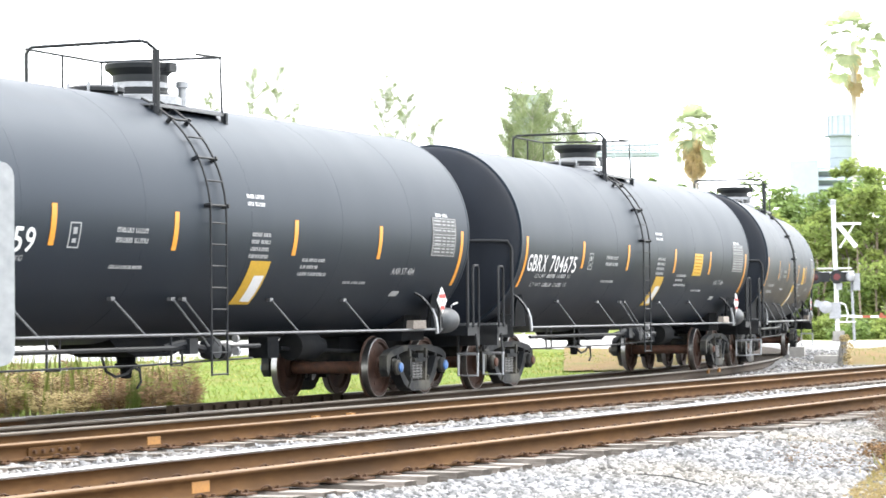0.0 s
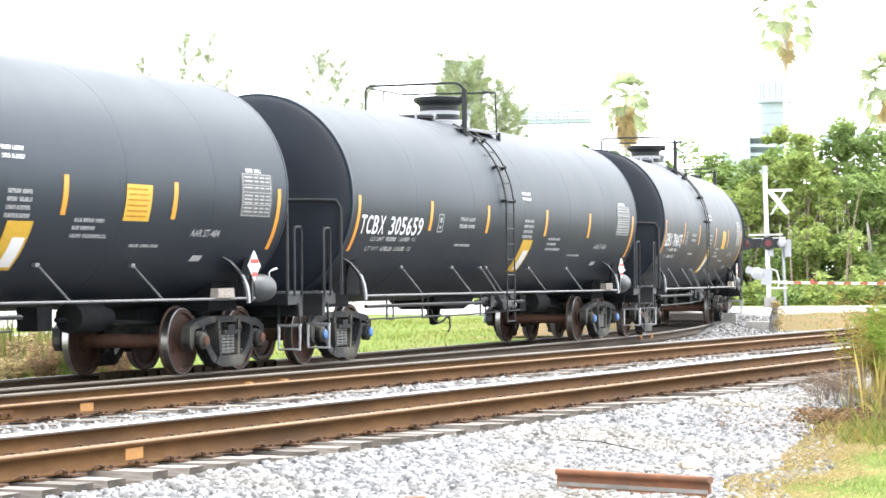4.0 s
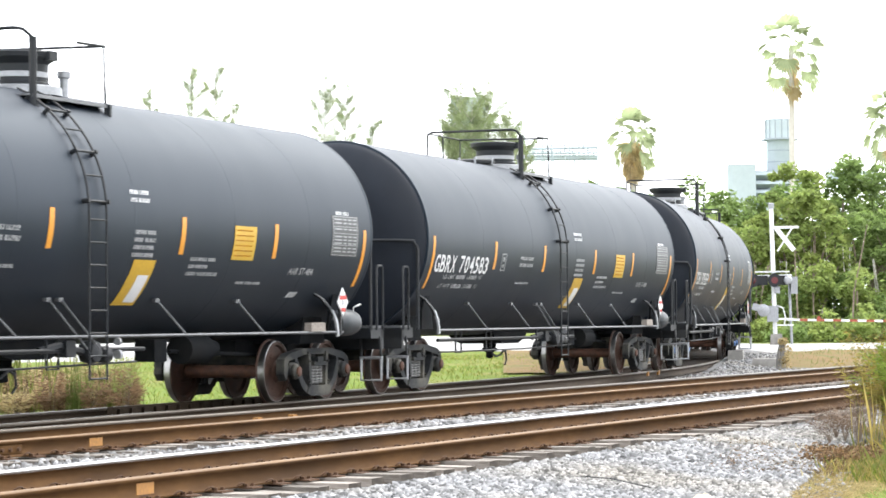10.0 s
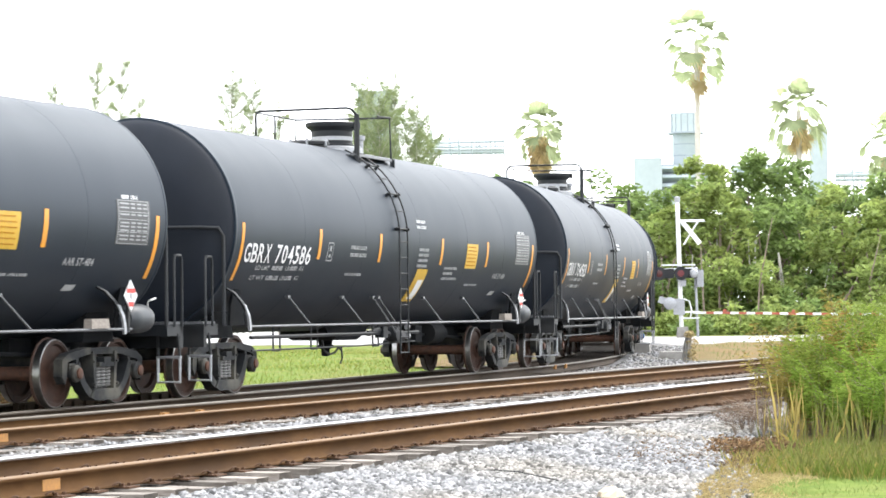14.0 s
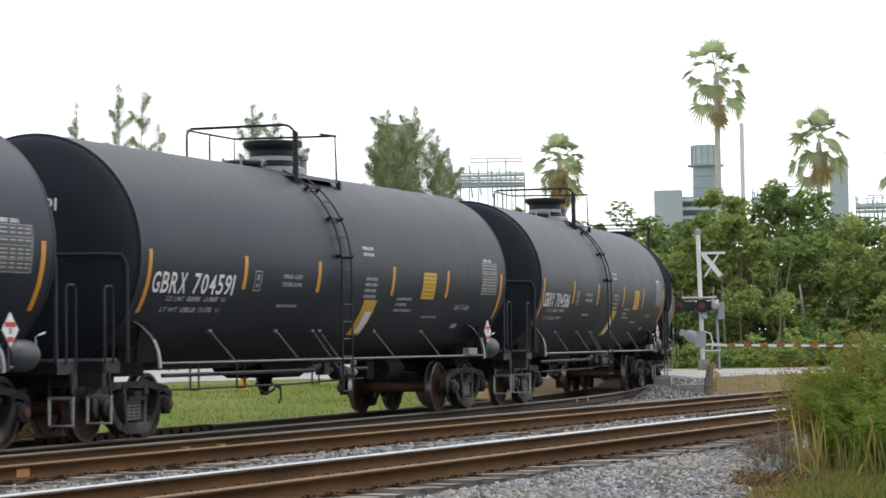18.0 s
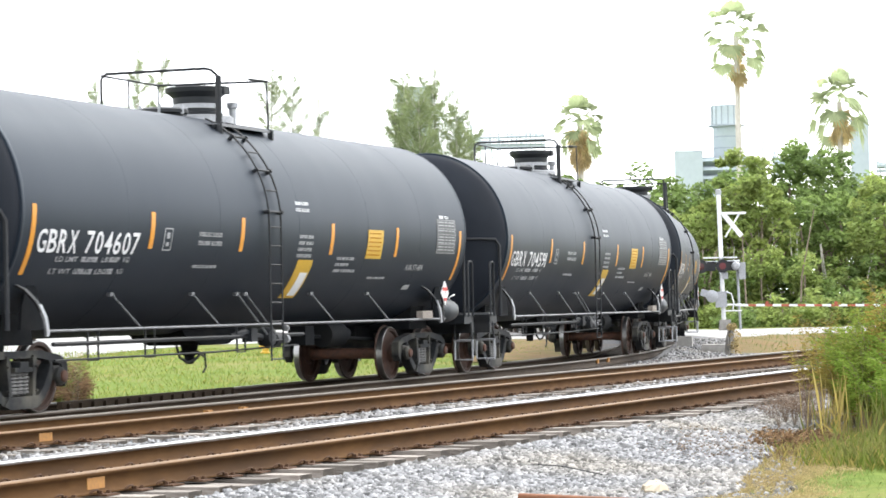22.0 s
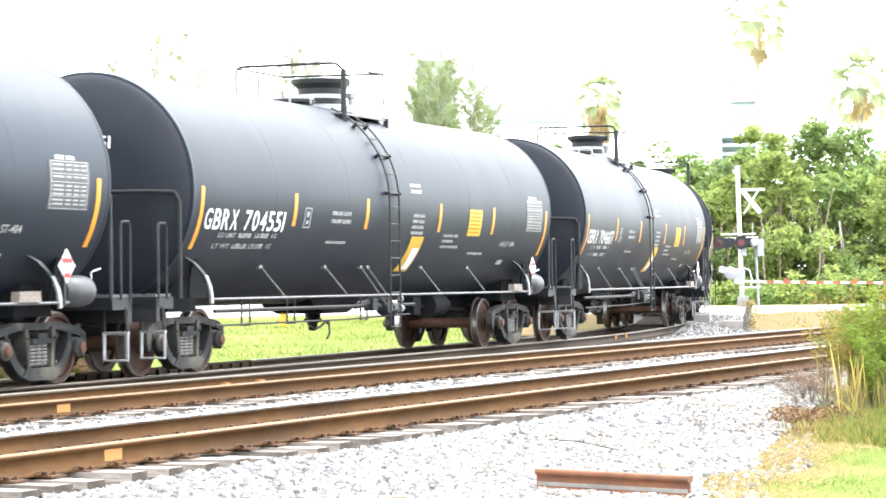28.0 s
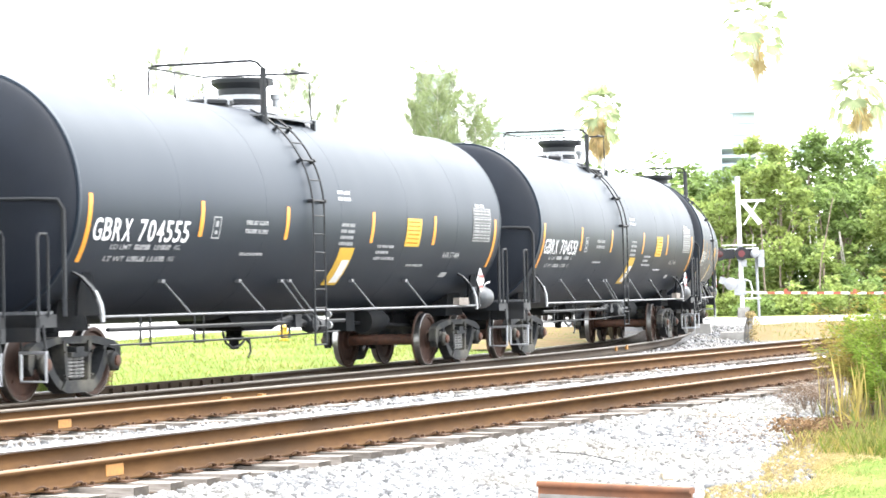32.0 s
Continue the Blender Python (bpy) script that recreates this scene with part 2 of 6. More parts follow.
M_OLIVE = mat("olive_brown_sprays", (0.2, 0.18, 0.045), (0.28, 0.19, 0.05), rough=0.8, scale=1.2, island=0.4, translucent=0.45, spec=0.05)
M_FRESH = mat("fresh_green_sprays", (0.15, 0.235, 0.035), (0.22, 0.3, 0.05), rough=0.8, scale=1.2, island=0.4, translucent=0.5, spec=0.05)
M_TWIG = mat("brown_twigs", (0.075, 0.05, 0.034), (0.12, 0.078, 0.05), rough=0.9, scale=3, island=0.4, spec=0.1)
M_PLANT = mat("pale_cladding", (0.375, 0.4275, 0.4575), (0.3375, 0.39, 0.42), rough=0.6, scale=2, stain=(0.3, 0.345, 0.3675), stain_scale=0.15)
M_PLANTDK = mat("shaded_louvre", (0.225, 0.2587, 0.2812), (0.2925, 0.3262, 0.3488), rough=0.7, scale=3)
M_LENS = mat("dark_signal_lens", (0.045, 0.004, 0.004), (0.035, 0.004, 0.004), rough=0.2, scale=20)


def glow(name, col, power):
    m = bpy.data.materials.new(name)
    m.use_nodes = True
    b = m.node_tree.nodes["Principled BSDF"]
    b.inputs["Base Color"].default_value = (*col, 1)
    b.inputs["Emission Color"].default_value = (*col, 1)
    b.inputs["Emission Strength"].default_value = power
    return m


M_REDLAMP = glow("lit_red_lens", (0.06, 0.005, 0.007), 0.35)


# ---------------------------------------------------------------- geometry helpers
class Geo:
    """Collects vertices and faces of one mesh."""

    def __init__(self):
        self.v, self.f = [], []

    def add(self, verts, faces):
        n = len(self.v)
        self.v.extend(tuple(p) for p in verts)
        self.f.extend(tuple(i + n for i in q) for q in faces)
        return self

    def box(self, c, s, m=None, taper=1.0):
        x, y, z = (k / 2 for k in s)
        vs = [Vector((sx * x * (taper if sz > 0 else 1), sy * y * (taper if sz > 0 else 1), sz * z)) for sx in (-1, 1) for sy in (-1, 1) for sz in (-1, 1)]
        if m:
            vs = [m @ p for p in vs]
        c = Vector(c)
        return self.add([p + c for p in vs], [(0, 1, 3, 2), (4, 6, 7, 5), (0, 4, 5, 1), (2, 3, 7, 6), (0, 2, 6, 4), (1, 5, 7, 3)])

    def tube(self, pts, r, seg=8, cap=True, radii=None):
        pts = [Vector(p) for p in pts]
        rings = []
        side = None
        for i, p in enumerate(pts):
            d = (pts[min(i + 1, len(pts) - 1)] - pts[max(i - 1, 0)]).normalized()
            if side is None:
                side = d.orthogonal().normalized()
            else:
                side = (side - d * side.dot(d)).normalized()
            up = d.cross(side)
            rr = radii[i] if radii else r
            rings.append([p + side * (math.cos(2 * math.pi * k / seg) * rr) + up * (math.sin(2 * math.pi * k / seg) * rr) for k in range(seg)])
        vs = [q for ring in rings for q in ring]
        fs = [(i * seg + k, i * seg + (k + 1) % seg, (i + 1) * seg + (k + 1) % seg, (i + 1) * seg + k) for i in range(len(pts) - 1) for k in range(seg)]
        if cap:
            fs += [tuple(range(seg))[::-1], tuple((len(pts) - 1) * seg + k for k in range(seg))]
        return self.add(vs, fs)

    def lathe(self, profile, seg=24, axis="z", origin=(0, 0, 0), caps=True):
        """profile: (radius, height) pairs turned round an axis."""
        vs, o = [], Vector(origin)
        for r, h in profile:
            for k in range(seg):
                a = 2 * math.pi * k / seg
                p = (r * math.cos(a), r * math.sin(a), h)
                p = {"z": p, "x": (h, p[0], p[1]), "y": (p[1], h, p[0])}[axis]
                vs.append(o + Vector(p))
        fs = [(i * seg + k, i * seg + (k + 1) % seg, (i + 1) * seg + (k + 1) % seg, (i + 1) * seg + k) for i in range(len(profile) - 1) for k in range(seg)]
        if caps:
            fs.append(tuple(range(seg))[::-1])
            fs.append(tuple((len(profile) - 1) * seg + k for k in range(seg)))
        return self.add(vs, fs)

    def prism(self, outline, y0, y1):
        """An outline in x and z, pushed through from y0 to y1."""
        n = len(outline)
        vs = [(x, y0, z) for x, z in outline] + [(x, y1, z) for x, z in outline]
        fs = [tuple(range(n)), tuple(range(2 * n - 1, n - 1, -1))] + [(i, (i + 1) % n + n if False else i + n, (i + 1) % n + n, (i + 1) % n) for i in range(n)]
        return self.add(vs, fs)

    def mesh(self, name, smooth=35):
        me = bpy.data.meshes.new(name)
        me.from_pydata(self.v, [], self.f)
        me.update()
        if smooth:
            me.polygons.foreach_set("use_smooth", [True] * len(me.polygons))
            me.set_sharp_from_angle(angle=radians(smooth))
        return me


def part(name, geo, material, parent=None, label="", smooth=35, at=None):
    """Links a Geo (or a ready mesh) as one mesh object, under a thing or a part."""
    me = geo.mesh(name, smooth) if isinstance(geo, Geo) else geo
    if material and not me.materials:
        me.materials.append(material)
    ob = new(name, me)
    if parent:
        ob.parent = parent
    if at is not None:
        ob.matrix_basis = at
    return tagged(ob, label)


def thing(name, label, category, group="", at=None, kind=""):
    ob = new(name)
    ob.empty_display_size = 0.2
    if at is not None:
        ob.matrix_basis = at
    return tagged(ob, label, category, group, kind)


# ---------------------------------------------------------------- the plan
NEAR_Y, FAR_Y, HALF = 10.964, 15.453, 0.7525        # centre lines of the two straight tracks, half the rail spacing
BEND_S = (0.0, 15.0, 30.0, 40.0, 50.0, 60.0, 75.0, 100.0)
BEND_H = (0.96, 1.44, 3.18, 3.64, 5.87, 11.93, 18.2, 30.5)   # heading of the diverging track, degrees
LINE_S = np.arange(-60, 300, 0.5)
LINE_H = np.radians(np.interp(LINE_S, BEND_S, BEND_H))
LINE_X = np.cumsum(np.cos(LINE_H)) * 0.5
LINE_Y = np.cumsum(np.sin(LINE_H)) * 0.5
LINE_X -= LINE_X[120]
LINE_Y += 17.216 - LINE_Y[120]


def on_line(s, side=0.0):
    """Point of the diverging track at s metres, side metres to its left, and the heading."""
    x, y, h = (float(np.interp(s, LINE_S, w)) for w in (LINE_X, LINE_Y, LINE_H))
    return x - math.sin(h) * side, y + math.cos(h) * side, h


def ground_z(x, y):
    """Height of the ground sheet."""
    z = -0.47
    z += 0.05 * noise.noise((x * 0.15, y * 0.15, 0)) + 0.015 * noise.noise((x * 0.9, y * 0.9, 3))
    bed = max(0, 1 - max(0, abs(y - 14.6) - 4.85) / 1.95) if x < 90 else 0
    z += 0.18 * bed
    far = min(1, max(0, (math.hypot(x, y) - 48) / 26))
    z += far * (-0.03 - z) * (1 - 0.9 * bed)
    return z


# ---------------------------------------------------------------- ground
def build_ground():
    xs = list(np.concatenate([[-3000, -800, -200, -60], np.arange(-20, 130, 1.25), [140, 160, 200, 300, 600, 1500, 4000]]))
    ys = list(np.concatenate([[-3000, -600, -100, -30], np.arange(-10, 70, 1.0), [80, 100, 140, 220, 400, 1000, 4000]]))
    g = Geo()
    vs = [(x, y, ground_z(x, y)) for x in xs for y in ys]
    n = len(ys)
    g.add(vs, [(i * n + j, (i + 1) * n + j, (i + 1) * n + j + 1, i * n + j + 1) for i in range(len(xs) - 1) for j in range(n - 1)])
    ob = part("ground", g, M_GROUND)
    tagged(ob, "flat grassy ground with dry yellow patches", "ground", kind="structure")


def strip(name, material, label, category, ys_of, xs, lift, kind="structure"):
    """A band of ground between two edges ys_of(x), laid over the ground sheet."""
    g = Geo()
    rows = []
    for x in xs:
        a, b = ys_of(x)
        rows.append([(x, a + (b - a) * k / 10, 0) for k in range(11)])
    vs = [(x, y, ground_z(x, y) + lift) for r in rows for x, y, _ in r]
    g.add(vs, [(i * 11 + j, (i + 1) * 11 + j, (i + 1) * 11 + j + 1, i * 11 + j + 1) for i in range(len(rows) - 1) for j in range(10)])
    return tagged(part(name, g, material), label, category, kind=kind)


build_ground()
def grass_edge(x):
    """Where the near grass meets the stone bed."""
    return 6.0 + (x - 18.5) * 0.2 + 0.3 * noise.noise((x * 0.5, 0, 7))


strip("ballast_bed", M_BALLAST, "pale grey crushed stone track bed", "track bed", lambda x: (grass_edge(x) + 0.1, max(17.2, on_line(x)[1] - 1.45) if x < 66 else 17.2), np.arange(-25, 90, 0.5), 0.03)
# sheet along the diverging track, coloured darker for the train's shade
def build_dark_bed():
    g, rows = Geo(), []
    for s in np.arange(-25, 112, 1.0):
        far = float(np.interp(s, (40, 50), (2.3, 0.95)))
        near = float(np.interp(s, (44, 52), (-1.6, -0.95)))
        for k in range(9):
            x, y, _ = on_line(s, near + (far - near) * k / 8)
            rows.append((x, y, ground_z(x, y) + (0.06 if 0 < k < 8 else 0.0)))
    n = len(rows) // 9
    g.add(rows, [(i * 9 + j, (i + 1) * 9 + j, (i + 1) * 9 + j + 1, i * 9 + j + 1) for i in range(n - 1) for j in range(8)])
    tagged(part("dark_track_bed", g, M_DARKBED), "dark brown track bed under the diverging track, train's shade in its colour", "track bed", kind="structure")


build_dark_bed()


def build_bend_ballast():
    g, rows = Geo(), []
    for s in np.arange(44, 100, 1.0):
        for k in range(11):
            x, y, _ = on_line(s, -2.9 + 5.0 * k / 10)
            rows.append((x, y, ground_z(x, y) + (0.038 if 0 < k < 10 else -0.02)))
    g.add(rows, [(i * 11 + j, (i + 1) * 11 + j, (i + 1) * 11 + j + 1, i * 11 + j + 1) for i in range(len(rows) // 11 - 1) for j in range(10)])
    tagged(part("bend_ballast", g, M_BALLAST), "pale stone shoulders of the curving track", "track bed", kind="structure")


build_bend_ballast()

# fines between the ties plus the shade of the gaps, as one dark strip
strip("crib_fines", M_CRIB, "brown dusty fines between the ties, with the gaps' shade in their colour", "track bed", lambda x: (NEAR_Y - 1.22 + 0.1 * noise.noise((x, 0, 2)), NEAR_Y + 0.72), np.arange(-10, 70, 0.5), 0.037)

# added out of view: dark ground that keeps reflections low on the tanks dark
strip("pavement", M_UNSEEN, "unseen dark ground added to darken the tanks' lower reflections", "asphalt", lambda x: (-45.0, min(3.2, 0.17 * x - 1.2)), np.arange(-40, 100, 2.0), 0.05)

# ---------------------------------------------------------------- rails and ties
RAIL = [(-0.07, -0.18), (0.07, -0.18), (0.07, -0.168), (0.014, -0.15), (0.01, -0.05), (0.034, -0.04), (0.036, -0.016), (0.031, -0.005), (0.02, 0.0), (-0.02, 0.0), (-0.031, -0.005), (-0.036, -0.016), (-0.034, -0.04), (-0.01, -0.05), (-0.014, -0.15), (-0.07, -0.168)]


def rail_mesh(name, points, top, gauge_side):
    """A rail swept along (x, y, heading); the head and the worn gauge face carry the second material."""
    g = Geo()
    n = len(RAIL)
    for x, y, h in points:
        g.v.extend((x - math.sin(h) * a, y + math.cos(h) * a, z) for a, z in RAIL)
    mats = []
    bright = {8, 9, 10, 11} if gauge_side < 0 else {7, 8, 9, 10}
    for i in range(len(points) - 1):
        for k in range(n):
            g.f.append((i * n + k, (i + 1) * n + k, (i + 1) * n + (k + 1) % n, i * n + (k + 1) % n))
            mats.append(1 if k in bright else 0)
    g.f += [tuple(range(n)), tuple((len(points) - 1) * n + k for k in range(n))[::-1]]
    mats += [0, 0]
    me = g.mesh(name, 70)
    me.materials.append(M_RAIL)
    me.materials.append(top)
    me.polygons.foreach_set("material_index", mats)
    return me


TIE_MESH = Geo().box((0, 0, -0.285), (0.23, 2.6, 0.18)).mesh("tie", 0)
TIE_MESH.materials.append(M_TIE)
TIE_MESH.materials.append(M_TIEEND)
TIE_MESH.polygons.foreach_set("material_index", [1 if abs(p.normal.y) > 0.9 else 0 for p in TIE_MESH.polygons])


def fastening(side):
    """Tie plate with its spikes and the anchor clip of one rail, on one mesh."""
    g = Geo().box((0, 0, -0.186), (0.19, 0.34, 0.014))
    for sy in (-1, 1):
        for sx in (-0.055, 0.055):
            g.box((sx, sy * 0.09, -0.168), (0.026, 0.04, 0.026), taper=0.7)
        g.tube([(-0.125 - 0.06 * math.cos(k * math.pi / 5), sy * (0.068 + 0.022 * math.sin(k * math.pi / 5)), -0.172 + 0.03 * math.sin(k * math.pi / 5)) for k in range(6)], 0.0095, 6)
    return g.mesh("tie_plate", 50)


PLATE_MESH = fastening(1)
PLATE_MESH.materials.append(M_PLATE)


def straight_track(y, name, label, x0, x1, tops):
    tr = thing(name, label, "railway track", "railway tracks", pose(0, y, 0))
    for side, top in zip((-1, 1), tops):
        pts = [(x, side * HALF, 0.0) for x in np.arange(-60, 500, 8.0)]
        part("rail", rail_mesh("rail", pts, top, -side if side > 0 else 1), None, tr)
    k = 0
    for x in np.arange(x0, x1, 0.51):
        jit = random.uniform(-0.03, 0.03)
        t = part("tie", TIE_MESH, None, tr, at=pose(x, random.uniform(-0.06, 0.06), 0.004 + random.uniform(-0.018, 0.008), random.uniform(-0.6, 0.6), 0, random.uniform(-2.5, 2.5)))
        for side in (-1, 1):
            if x < 62:
                part("tie_plate", PLATE_MESH, None, tr, at=pose(x, side * HALF, 0, 0, 0, random.uniform(-2, 2)))
    return tr


near_track = straight_track(NEAR_Y, "near_track", "straight railway track, brown rails on grey weathered ties", 8, 95, (M_RAILDULL, M_RAILTOP))
far_track = straight_track(FAR_Y, "far_track", "straight railway track, rusty rails on buried ties", 12, 80, (M_RAILDULL, M_RAILSEMI))
bend_track = thing("diverging_track", "railway track curving away, rails coloured dark for the train's shade, weathered ties", "railway track", "railway tracks")
for side, top in ((-1, M_RAILSEMI), (1, M_RAILSEMI)):
    rl = part("rail", rail_mesh("rail", [on_line(s, side * HALF) for s in np.arange(-55, 260, 2.0)], top, -1), None, bend_track, "dull rail with the train's shade in its side colour")
    # rail sides get the colour with under-train shade in it
    rl.data.materials[0] = M_RAILDARK
for s in np.arange(14, 110, 0.53):
    x, y, h = on_line(s)
    part("tie", TIE_MESH, None, bend_track, at=pose(x, y, -0.012 + random.uniform(-0.01, 0.004), 0, 0, math.degrees(h)))

# ---------------------------------------------------------------- tank cars
TR, TZ, TL = 1.62, 2.535, 7.86       # tank radius, height of its axis over the rails, half length of the shell


def on_tank(x, phi, lift=0.0):
    """Point of the shell on its near side; phi: angle over the horizontal through the axis."""
    return (x, -(TR + lift) * math.cos(phi), TZ + (TR + lift) * math.sin(phi))


def phi_at(z):
    return math.asin(max(-1, min(1, (z - TZ) / TR)))


def patch(g, x0, x1, p0, p1, lift=0.005, n=5, slant=0.0):
    """A thin sheet on the shell between two stations and two angles."""
    vs = []
    for i in range(n + 1):
        f = i / n
        p = p0 + (p1 - p0) * f
        vs += [on_tank(x0 + slant * f, p, lift), on_tank(x1 + slant * f, p, lift), on_tank(x0 + slant * f, p, lift - 0.004), on_tank(x1 + slant * f, p, lift - 0.004)]
    fs = []
    for i in range(n):
        a, b = 4 * i, 4 * i + 4
        fs += [(a, a + 1, b + 1, b), (a, b, b + 2, a + 2), (a + 1, a + 3, b + 3, b + 1)]
    fs += [(0, 2, 3, 1), (4 * n, 4 * n + 1, 4 * n + 3, 4 * n + 2)]
    return g.add(vs, fs)


def bars(g, x0, x1, ztop, rows, high, gap, seed, words=3, ragged=0.3, lift=0.005):
    """Rows of small upright bars, spaced like characters, in place of stencilled lines."""
    rnd = random.Random(seed)
    z = ztop
    for r in range(rows):
        end = x1 - (x1 - x0) * rnd.uniform(0, ragged)
        cuts = [x0 + (end - x0) * (k + (rnd.uniform(-0.2, 0.2) if 0 < k < words else 0)) / words for k in range(words + 1)]
        for a, b in zip(cuts, cuts[1:]):
            x = a
            while x < b - high * 0.9:
                w = high * rnd.uniform(0.42, 0.6)
                p0, p1 = phi_at(z - high), phi_at(z)
                k = rnd.random()
                patch(g, x, x + w * 0.34, p0, p1, lift, 1)
                if k > 0.25:
                    patch(g, x + w * 0.66, x + w, p0 + (p1 - p0) * (0.5 if k > 0.7 else 0), p1, lift, 1)
                patch(g, x + w * 0.34, x + w * (0.66 if k > 0.25 else 1), p0, p0 + (p1 - p0) * 0.25, lift, 1)
                if k > 0.4:
                    patch(g, x + w * 0.34, x + w * 0.66, p1 - (p1 - p0) * 0.25, p1, lift, 1)
                x += w + high * 0.22
        z -= high + gap
    return g


def font_mesh(text, bold):
    """Outline of a text in the built-in font as a flat mesh, with its bounds."""
    cu = bpy.data.curves.new("lettering", "FONT")
    cu.body, cu.size, cu.resolution_u, cu.offset = text, 1.0, 3, bold
    tmp = bpy.data.objects.new("lettering", cu)
    scene.collection.objects.link(tmp)
    me = bpy.data.meshes.new_from_object(tmp.evaluated_get(bpy.context.evaluated_depsgraph_get()))
    bpy.data.objects.remove(tmp)
    xs, ys = [v.co.x for v in me.vertices], [v.co.y for v in me.vertices]
    return me, min(xs), max(xs), min(ys), max(ys)


def lettering(text, x0, x1, z0, z1, material=M_WHITE):
    """Letters of the built-in font, laid round the shell."""
    me, lo, hi, b, t = font_mesh(text, 0.012)
    bm = bmesh.new()
    bm.from_mesh(me)
    for k in range(1, 6):
        bmesh.ops.bisect_plane(bm, geom=bm.verts[:] + bm.edges[:] + bm.faces[:], plane_co=(0, 0.72 * k / 6, 0), plane_no=(0, 1, 0))
    pb, pt = phi_at(z0), phi_at(z1)
    for v in bm.verts:
        v.co = on_tank(x0 + (x1 - x0) * (v.co.x - lo) / (hi - lo), pb + (pt - pb) * (v.co.y - b) / (t - b), 0.005)
    bm.to_mesh(me)
    bm.free()
    me.materials.clear()
    me.materials.append(material)
    return me


GLYPH_WIDE = {"1": 0.3, "I": 0.4, " ": 0.62, "X": 1.08, "R": 1.08, "G": 1.1, "B": 1.06, "C": 1.06}


def glyph_spans(text, x0, x1):
    """The stretch of each character of an evenly spaced stencil line between two ends."""
    wide = [GLYPH_WIDE.get(c, 1.0) for c in text]
    unit, x = (x1 - x0) / (sum(wide) + 0.24 * (len(text) - 1)), x0
    for c, w in zip(text, wide):
        if c != " ":
            yield c, x, x + w * unit
        x += (w + 0.24) * unit


def car_number(car, text):
    """The number in tall stencil letters on the side, one part a letter."""
    for c, a, b in glyph_spans(text, -7.42, -4.76):
        key = "letter:%s:%.3f" % (c, a)
        if key not in CAR_MESHES:
            CAR_MESHES[key] = lettering(c, a, b, 1.99, 2.275)
        part("letter", CAR_MESHES[key], None, car, "white stencilled letter of the car number")


def head_number(car, text, right):
    """The car's number across the rear head, its last figure ending at y = right."""
    wide = 0.122 * len(text)
    for c, a, b in glyph_spans(text, 0, wide):
        me, lo, hi, low, top = font_mesh(c, 0.02)
        for v in me.vertices:
            y, z = right + wide - (a + (b - a) * (v.co.x - lo) / (hi - lo)), 3.085 + 0.17 * (v.co.y - low) / (top - low)
            q = (math.hypot(y, z - TZ) / (TR - 0.025)) ** 1.25
            v.co = (-(TL - 0.015 + 0.34 * math.sqrt(max(0, 1 - q * q)) + 0.012), y, z)
        me.materials.clear()
        me.materials.append(M_WHITE)
        part("letter", me, None, car, "white letter of the number across the rear head")


def wheelset_meshes():
    w = 0.457
    wheel = Geo()
    for sy in (-1, 1):
        o = sy * 0.7525
        wheel.lathe([(0.06, o - sy * 0.1), (0.15, o - sy * 0.095), (0.17, o - sy * 0.03), (0.36, o - sy * 0.0), (0.38, o - sy * 0.05), (w - 0.02, o - sy * 0.052), (w - 0.018, o + sy * 0.07), (0.39, o + sy * 0.072), (0.37, o + sy * 0.035), (0.17, o + sy * 0.06), (0.14, o + sy * 0.1), (0.06, o + sy * 0.1)], 40, "y")
    tread = Geo()
    for sy in (-1, 1):
        o = sy * 0.7525
        wheel.lathe([(w + 0.002, o - sy * 0.034), (w + 0.026, o - sy * 0.048), (w + 0.022, o - sy * 0.066), (w - 0.02, o - sy * 0.062)], 40, "y", caps=False)
        tread.lathe([(w - 0.02, o + sy * 0.068), (w - 0.002, o + sy * 0.064), (w + 0.002, o - sy * 0.035)], 40, "y", caps=False)
    axle = Geo().lathe([(0.07, -0.98), (0.075, -0.86), (0.1, -0.84), (0.105, -0.62), (0.098, -0.5), (0.095, 0), (0.098, 0.5), (0.105, 0.62), (0.1, 0.84), (0.075, 0.86), (0.07, 0.98)], 16, "y")
    # cast marks on the plates
    for sy in (-1, 1):
        for k in range(3):
            a = 2 * math.pi * k / 3
            wheel.box((math.cos(a) * 0.27, sy * 0.7525 + sy * 0.046, math.sin(a) * 0.27), (0.05, 0.012, 0.05))
    n1, n2 = len(wheel.f), len(tread.f)
    wheel.add(tread.v, tread.f).add(axle.v, axle.f)
    me = wheel.mesh("wheelset", 30)
    for m in (M_WHEEL, M_TREAD, M_AXLE):
        me.materials.append(m)
    me.polygons.foreach_set("material_index", [0] * n1 + [1] * n2 + [2] * (len(wheel.f) - n1 - n2))
    return me


WHEEL_ME = wheelset_meshes()


